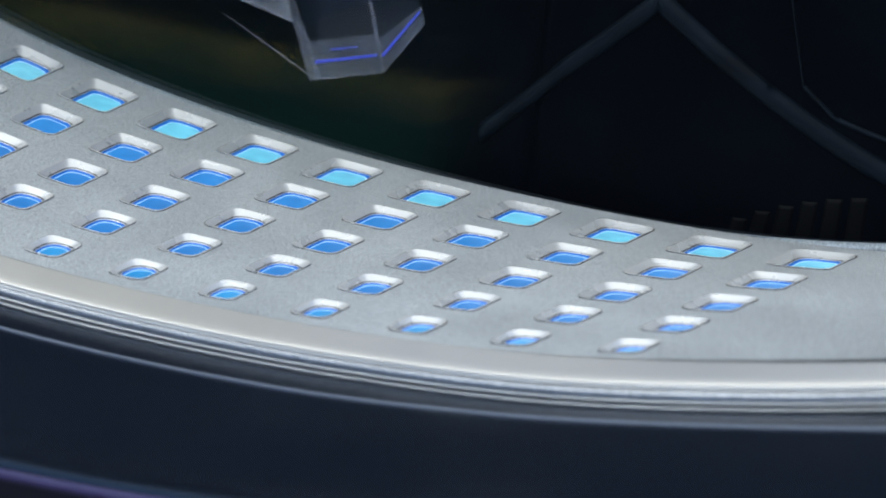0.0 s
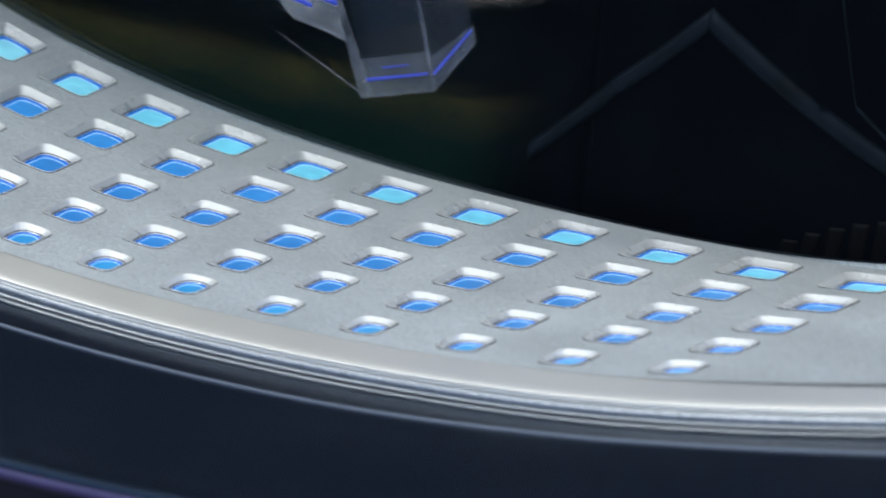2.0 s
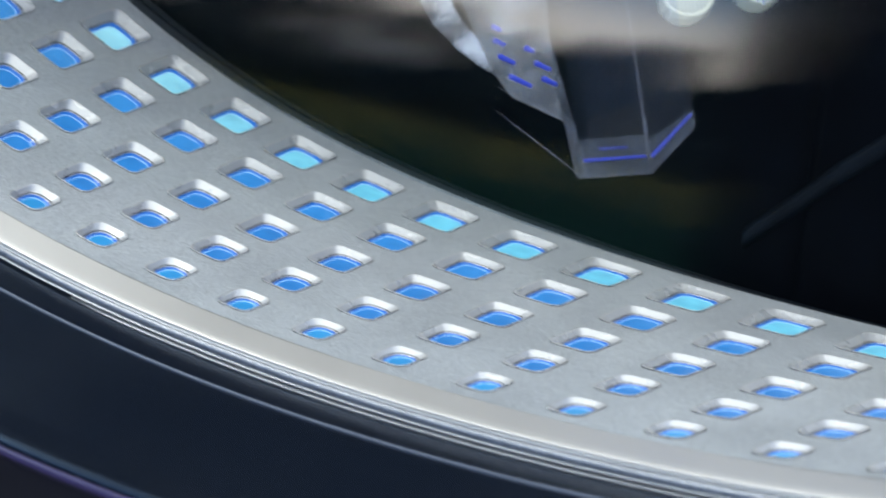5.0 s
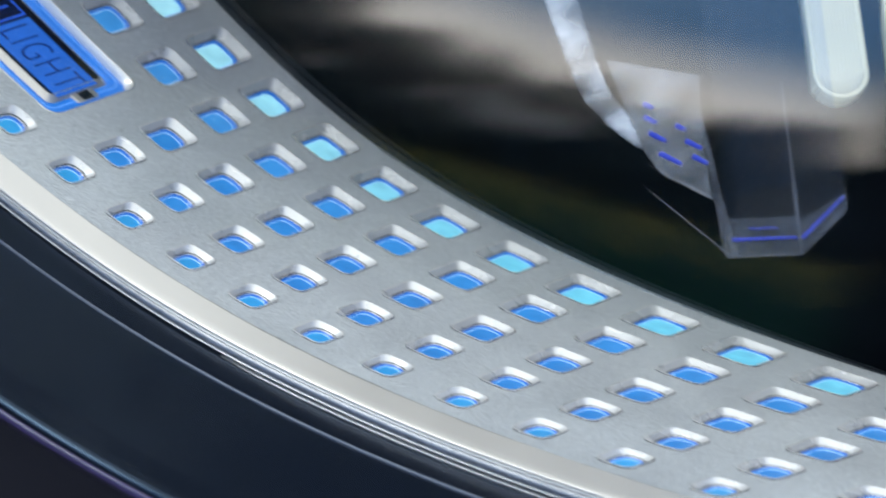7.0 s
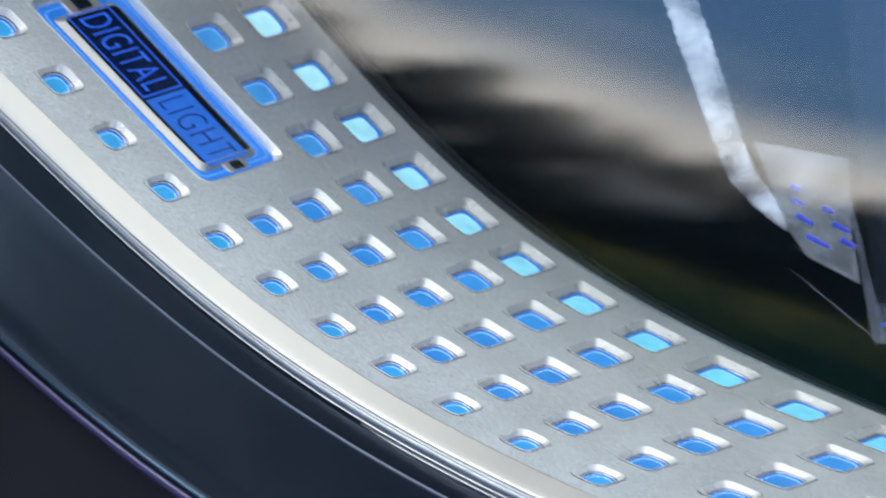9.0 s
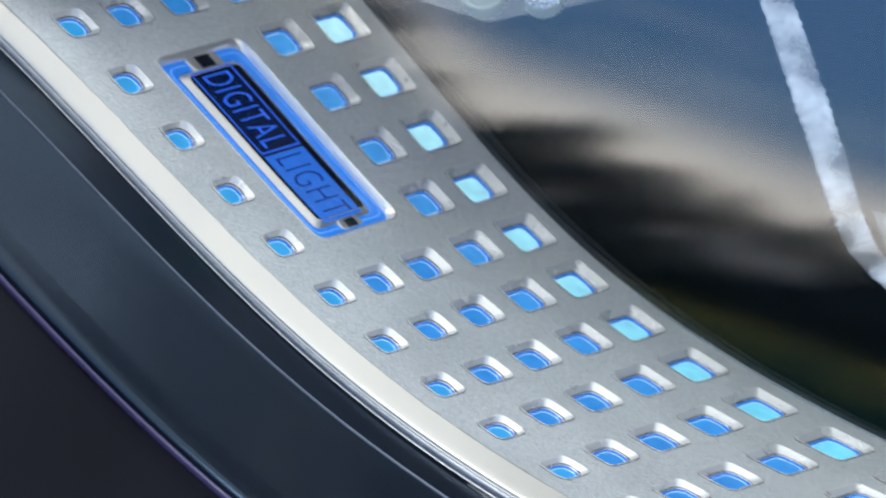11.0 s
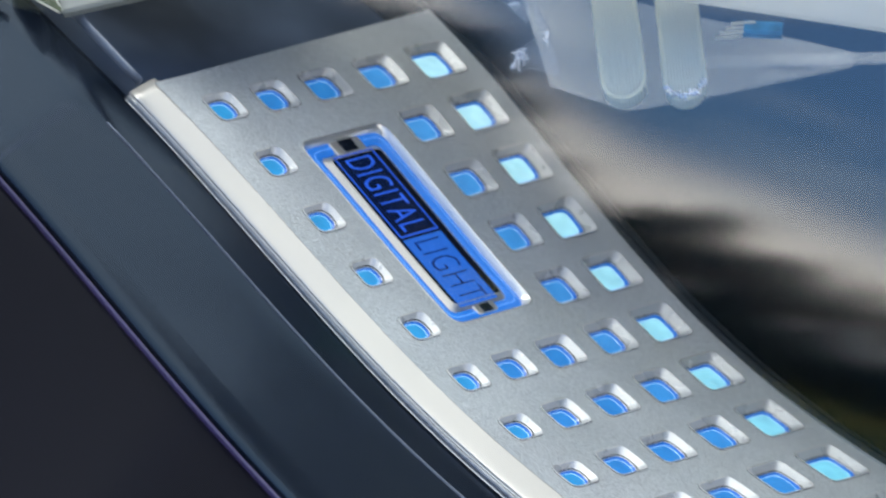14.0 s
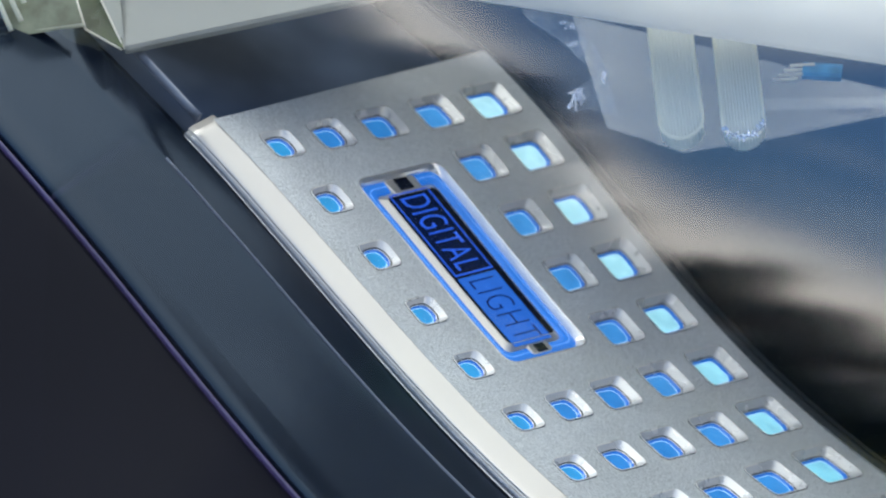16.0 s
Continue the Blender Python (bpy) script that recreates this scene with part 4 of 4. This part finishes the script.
def shard(points, label, glints):
    """A thin clear plastic flake with pale edges between corner points."""
    pts = [Vector(p) for p in points]
    ob = thing("clear_clip", pts[0], label, "clip", "clear clips")
    normal = (pts[1] - pts[0]).cross(pts[2] - pts[0]).normalized() * 0.25
    bm = bmesh.new()
    made = loft(bm, [[world_point(p - normal) for p in pts], [world_point(p + normal) for p in pts]])
    bm.faces.new(made[0][::-1])
    bm.faces.new(made[1])
    bmesh.ops.recalc_face_normals(bm, faces=bm.faces)
    part("flake", bm, VEIL, ob, smooth=False)
    for p, q in zip(pts, pts[1:]):
        bm = bmesh.new()
        box_between(bm, p, q, 0.22, 0.22, up=(0.2, 1, 0.1), bevel=0.05)
        part("edge", bm, EDGING, ob, "pale edge", smooth=False)
    # glints on the clear plastic are modelled as bright metal flakes
    glint = random.Random(int(abs(pts[0].x) * 7))
    for centre, spread, count in glints:
        for k in range(count):
            at = Vector(centre) + Vector((glint.gauss(0, 1), glint.gauss(0, 1), glint.gauss(0, 1))) * spread
            turn = Matrix.Rotation(glint.uniform(0, 6.28), 4, Vector((glint.uniform(-1, 1), glint.uniform(-1, 1), 0.4)))
            bm = bmesh.new()
            bmesh.ops.create_icosphere(bm, subdivisions=1, radius=1.0)
            for v in bm.verts:
                v.co *= glint.uniform(0.7, 1.3)
            bm.transform(Matrix.Translation(world_point(at)) @ turn @ Matrix.Diagonal((0.0002 + 0.00055 * glint.random(), 0.00016, 0.00009, 1)))
            part("facet", bm, GLINT, ob, "bright metallic flake standing in for a glint", smooth=False)


shard([(-76.85, 102.52, 58.08), (-75.85, 104.29, 56.03), (-73.39, 106.31, 55.16), (-70.89, 108.7, 53.39), (-70.81, 107.81, 55.27), (-71.27, 106.57, 57.15), (-72.24, 104.86, 59.21)],
      "crumpled clear plastic clip with pale edges above the lenses", [((-73.79, 104.28, 57.31), 0.45, 9), ((-72.27, 105.84, 56.16), 0.4, 7), ((-71.82, 106.7, 55.03), 0.35, 4)])
shard([(-70.36, 107.94, 55.52), (-69.34, 109.36, 53.85), (-67.89, 112.25, 49.31), (-70.53, 110.76, 49.38), (-72.12, 110.19, 48.59), (-71.68, 109.47, 50.76), (-70.01, 109.73, 52.28)],
      "bent clear plastic clip with a bright foot beside the lenses", [((-71.13, 109.5, 50.04), 0.38, 12), ((-71.71, 109.6, 49.07), 0.28, 6), ((-68.98, 109.67, 52.32), 0.15, 3)])

# ---- the clear outer cover ----
COVER_WAY = Vector((-0.548, -0.819, -0.169)).normalized()
across = COVER_WAY.cross(Vector((0, 0, 1))).normalized()
upward = across.cross(COVER_WAY)
if upward.z < 0:
    upward = -upward
foot = COVER_WAY * -10.6
bm = bmesh.new()
loft(bm, [[world_point(foot + across * x + upward * z) for x in range(-60, 161, 20)] for z in (-30, 0, 30, 60, 100)], closed=False)
bm.normal_update()
if sum((f.normal for f in bm.faces), Vector()).dot(RIG.to_3x3() @ COVER_WAY) < 0:
    bmesh.ops.reverse_faces(bm, faces=bm.faces)
cover_pane = tagged(part("outer_cover", bm, COVER), "clear plastic outer cover reflecting trees and sky", "headlamp cover")
cover_pane.visible_shadow = False
# the drawn plastic smears what it mirrors along its length
flow = COVER.node_tree.nodes.new("ShaderNodeCombineXYZ")
for axis, value in zip("XYZ", RIG.to_3x3() @ upward):
    flow.inputs[axis].default_value = value
smear = COVER.node_tree.nodes["Glossy BSDF"]
smear.inputs["Anisotropy"].default_value = 0.8
COVER.node_tree.links.new(flow.outputs["Vector"], smear.inputs["Tangent"])

# ---- ground and surroundings ----
bm = bmesh.new()
bmesh.ops.create_grid(bm, x_segments=40, y_segments=40, size=1500)
tagged(part("ground", bm, GRASS), "green grass ground reaching the horizon", "ground", kind="structure")


def turned(az, far, z=0.0):
    """The place far metres away at a bearing clockwise from +y."""
    return Vector((far * math.sin(radians(az)), far * math.cos(radians(az)), z))


bm = bmesh.new()
loft(bm, [[turned(az, r, 0.02 + 1.35 * clamp((r - 30) / 45) ** 1.5) for r in (29, 34, 40, 48, 56, 64, 72, 75, 120)] for az in range(-150, -29, 2)], closed=False)
tagged(part("grass_bank", bm, GRASS), "green grass bank rising towards the trees", "bank", kind="structure")
for near, far in ((72, 73), (66, 69), (59, 60), (52, 52.8), (45, 46), (38, 38.4)):
    bm = bmesh.new()
    loft(bm, [[turned(az, r, 0.05 + 1.35 * clamp((r - 30) / 45) ** 1.5) for r in (near + 0.6 * math.sin(az * 0.9), far + 0.8 * math.sin(az * 1.7))] for az in range(-150, -39, 2)], closed=False)
    tagged(part("verge", bm, DRY), "strip of dry olive grass on the green bank", "verge", kind="structure")


# unseen dark ground sector, added to darken what the cover mirrors lowest
bm = bmesh.new()
loft(bm, [[turned(az, r, 0.02) for r in (0.8, 2.0, 4.0, 6.5, 9.0 + 0.4 * math.sin(az))] for az in range(-150, -29, 5)], closed=False)
tagged(part("driveway", bm, DARKENER), "added dark ground patch that darkens the lowest reflections", "driveway", kind="structure")


def tree(x, y, high, seed, base=0.0):
    rnd = random.Random(seed)
    ob = new("tree")
    ob.location = (x, y, base)
    tagged(ob, "dark leafy tree standing on grass", "tree", "row of trees")
    bm = bmesh.new()
    loft(bm, [[Vector((x + math.cos(g) * r, y + math.sin(g) * r, base + z)) for g in [2 * math.pi * j / 8 for j in range(8)]] for r, z in ((0.3, 0), (0.2, high * 0.4), (0.06, high * 0.9))])
    part("trunk", bm, BARK, ob)
    bm = bmesh.new()
    for _ in range(420):
        u = rnd.random() ** 0.5
        g, z = rnd.uniform(0, 6.283), rnd.uniform(0.18, 1.0)
        r = high * 0.36 * u * math.sin(math.pi * min(1, z * 0.85 + 0.1)) * rnd.uniform(0.7, 1.15)
        p = Vector((x + math.cos(g) * r, y + math.sin(g) * r, base + z * high))
        s = rnd.uniform(0.25, 0.6) * (1.0 if base == 0 else 2.2)
        vs = [bm.verts.new(p + Vector((rnd.uniform(-s, s), rnd.uniform(-s, s), rnd.uniform(-s, s)))) for _ in range(4)]
        for tri in ((0, 1, 2), (0, 2, 3), (0, 3, 1), (1, 3, 2)):
            bm.faces.new([vs[i] for i in tri])
    part("crown", bm, LEAF, ob, smooth=False)


for k in range(26):
    tree(-90 + k * 7 + random.uniform(-2, 2), -46 + random.uniform(-5, 5), random.uniform(3.6, 5.4), k)
for k in range(30):
    p = turned(-118 + k * 1.5 + random.uniform(-0.6, 0.6), random.uniform(84, 96))
    tree(p.x, p.y, random.uniform(5.6, 7.8) + (1.4 if 12 < k < 18 else 0), 50 + k, 1.3)
# taller row added to keep the left of the cover's reflection dark
for k in range(16):
    p = turned(-81 + k * 2.0, random.uniform(33, 36))
    tree(p.x, p.y, random.uniform(6.0, 7.0), 120 + k)
bm = bmesh.new()
rnd = random.Random(5)
for k in range(7000):
    p = turned(rnd.uniform(-150, -48), rnd.uniform(77, 79), 1.3 + rnd.uniform(0.1, 3.0) * rnd.uniform(0.75, 1.0))
    vs = [bm.verts.new(p + Vector((rnd.uniform(-1.3, 1.3), rnd.uniform(-1.3, 1.3), rnd.uniform(-0.6, 0.6)))) for _ in range(4)]
    for tri in ((0, 1, 2), (0, 2, 3), (0, 3, 1), (1, 3, 2)):
        bm.faces.new([vs[i] for i in tri])
tagged(part("hedge", bm, LEAF, smooth=False), "dark leafy hedge along the grass", "hedge", kind="stuff")


def house(x, y, wide, high, base=1.3):
    ob = new("house")
    ob.location = (x, y, base)
    tagged(ob, "pale distant house among the trees", "house")
    bm = bmesh.new()
    bmesh.ops.create_cube(bm, size=1, matrix=Matrix.Translation((x, y, base + high / 2)) @ Matrix.Diagonal((5, wide, high, 1)))
    part("wall", bm, STONE, ob, smooth=False)
    bm = bmesh.new()
    loft(bm, [[(x + sx, y + sy * (wide / 2 + 0.3), base + high + z) for sx, z in ((-2.9, -0.1), (0, 0.5), (2.9, -0.1))] for sy in (-1, 1)], closed=False)
    part("roof", bm, BARK, ob, smooth=False)


for az, far, wide, high in ((-101.2, 80.5, 2.6, 4.3), (-99.0, 80.5, 1.5, 4.8), (-96.6, 80.5, 1.1, 4.0), (-91.5, 80.5, 1.4, 3.8)):
    p = turned(az, far)
    house(p.x, p.y, wide, high)

# a shed-shaped dark block close by, added only to blacken the cover's reflection
shed = new("shed")
p = turned(-131, 8.5)
shed.location = p
tagged(shed, "added dark shed-shaped block that blackens part of the reflection", "shed")
turn = Matrix.Translation(p) @ Matrix.Rotation(radians(131), 4, "Z")
bm = bmesh.new()
bmesh.ops.create_cube(bm, size=1, matrix=turn @ Matrix.Translation((0, 0.6, 1.3)) @ Matrix.Diagonal((4.8, 2.4, 2.6, 1)))
part("wall", bm, DARKENER, shed, smooth=False)
bm = bmesh.new()
loft(bm, [[turn @ Vector((x, y, z)) for y, z in ((-0.8, 2.55), (0.6, 3.3), (2.0, 2.55), (2.0, 2.45), (0.6, 3.2), (-0.8, 2.45))] for x in (-2.5, 2.5)])
part("roof", bm, DARKENER, shed, smooth=False)

# unseen bonnet-shaped mass behind the lamp, added to darken low forward reflections
bm = bmesh.new()
rings = []
for i in range(25):
    x = -1.1 + i * 0.1
    dip = 0.10 * (x - 0.1) ** 2
    rings.append([(x, y + 0.12 * x * x, z - dip) for y, z in ((0.27, 0.40), (0.28, 0.80), (0.31, 0.875), (0.37, 0.915), (0.55, 0.965), (0.9, 1.02), (1.5, 1.07), (1.52, 0.4))])
loft(bm, rings, closed=False)
bmesh.ops.recalc_face_normals(bm, faces=bm.faces)
tagged(part("dark_mass", bm, PAINT), "unseen dark bonnet-shaped mass added to darken forward reflections", "car body", kind="structure")
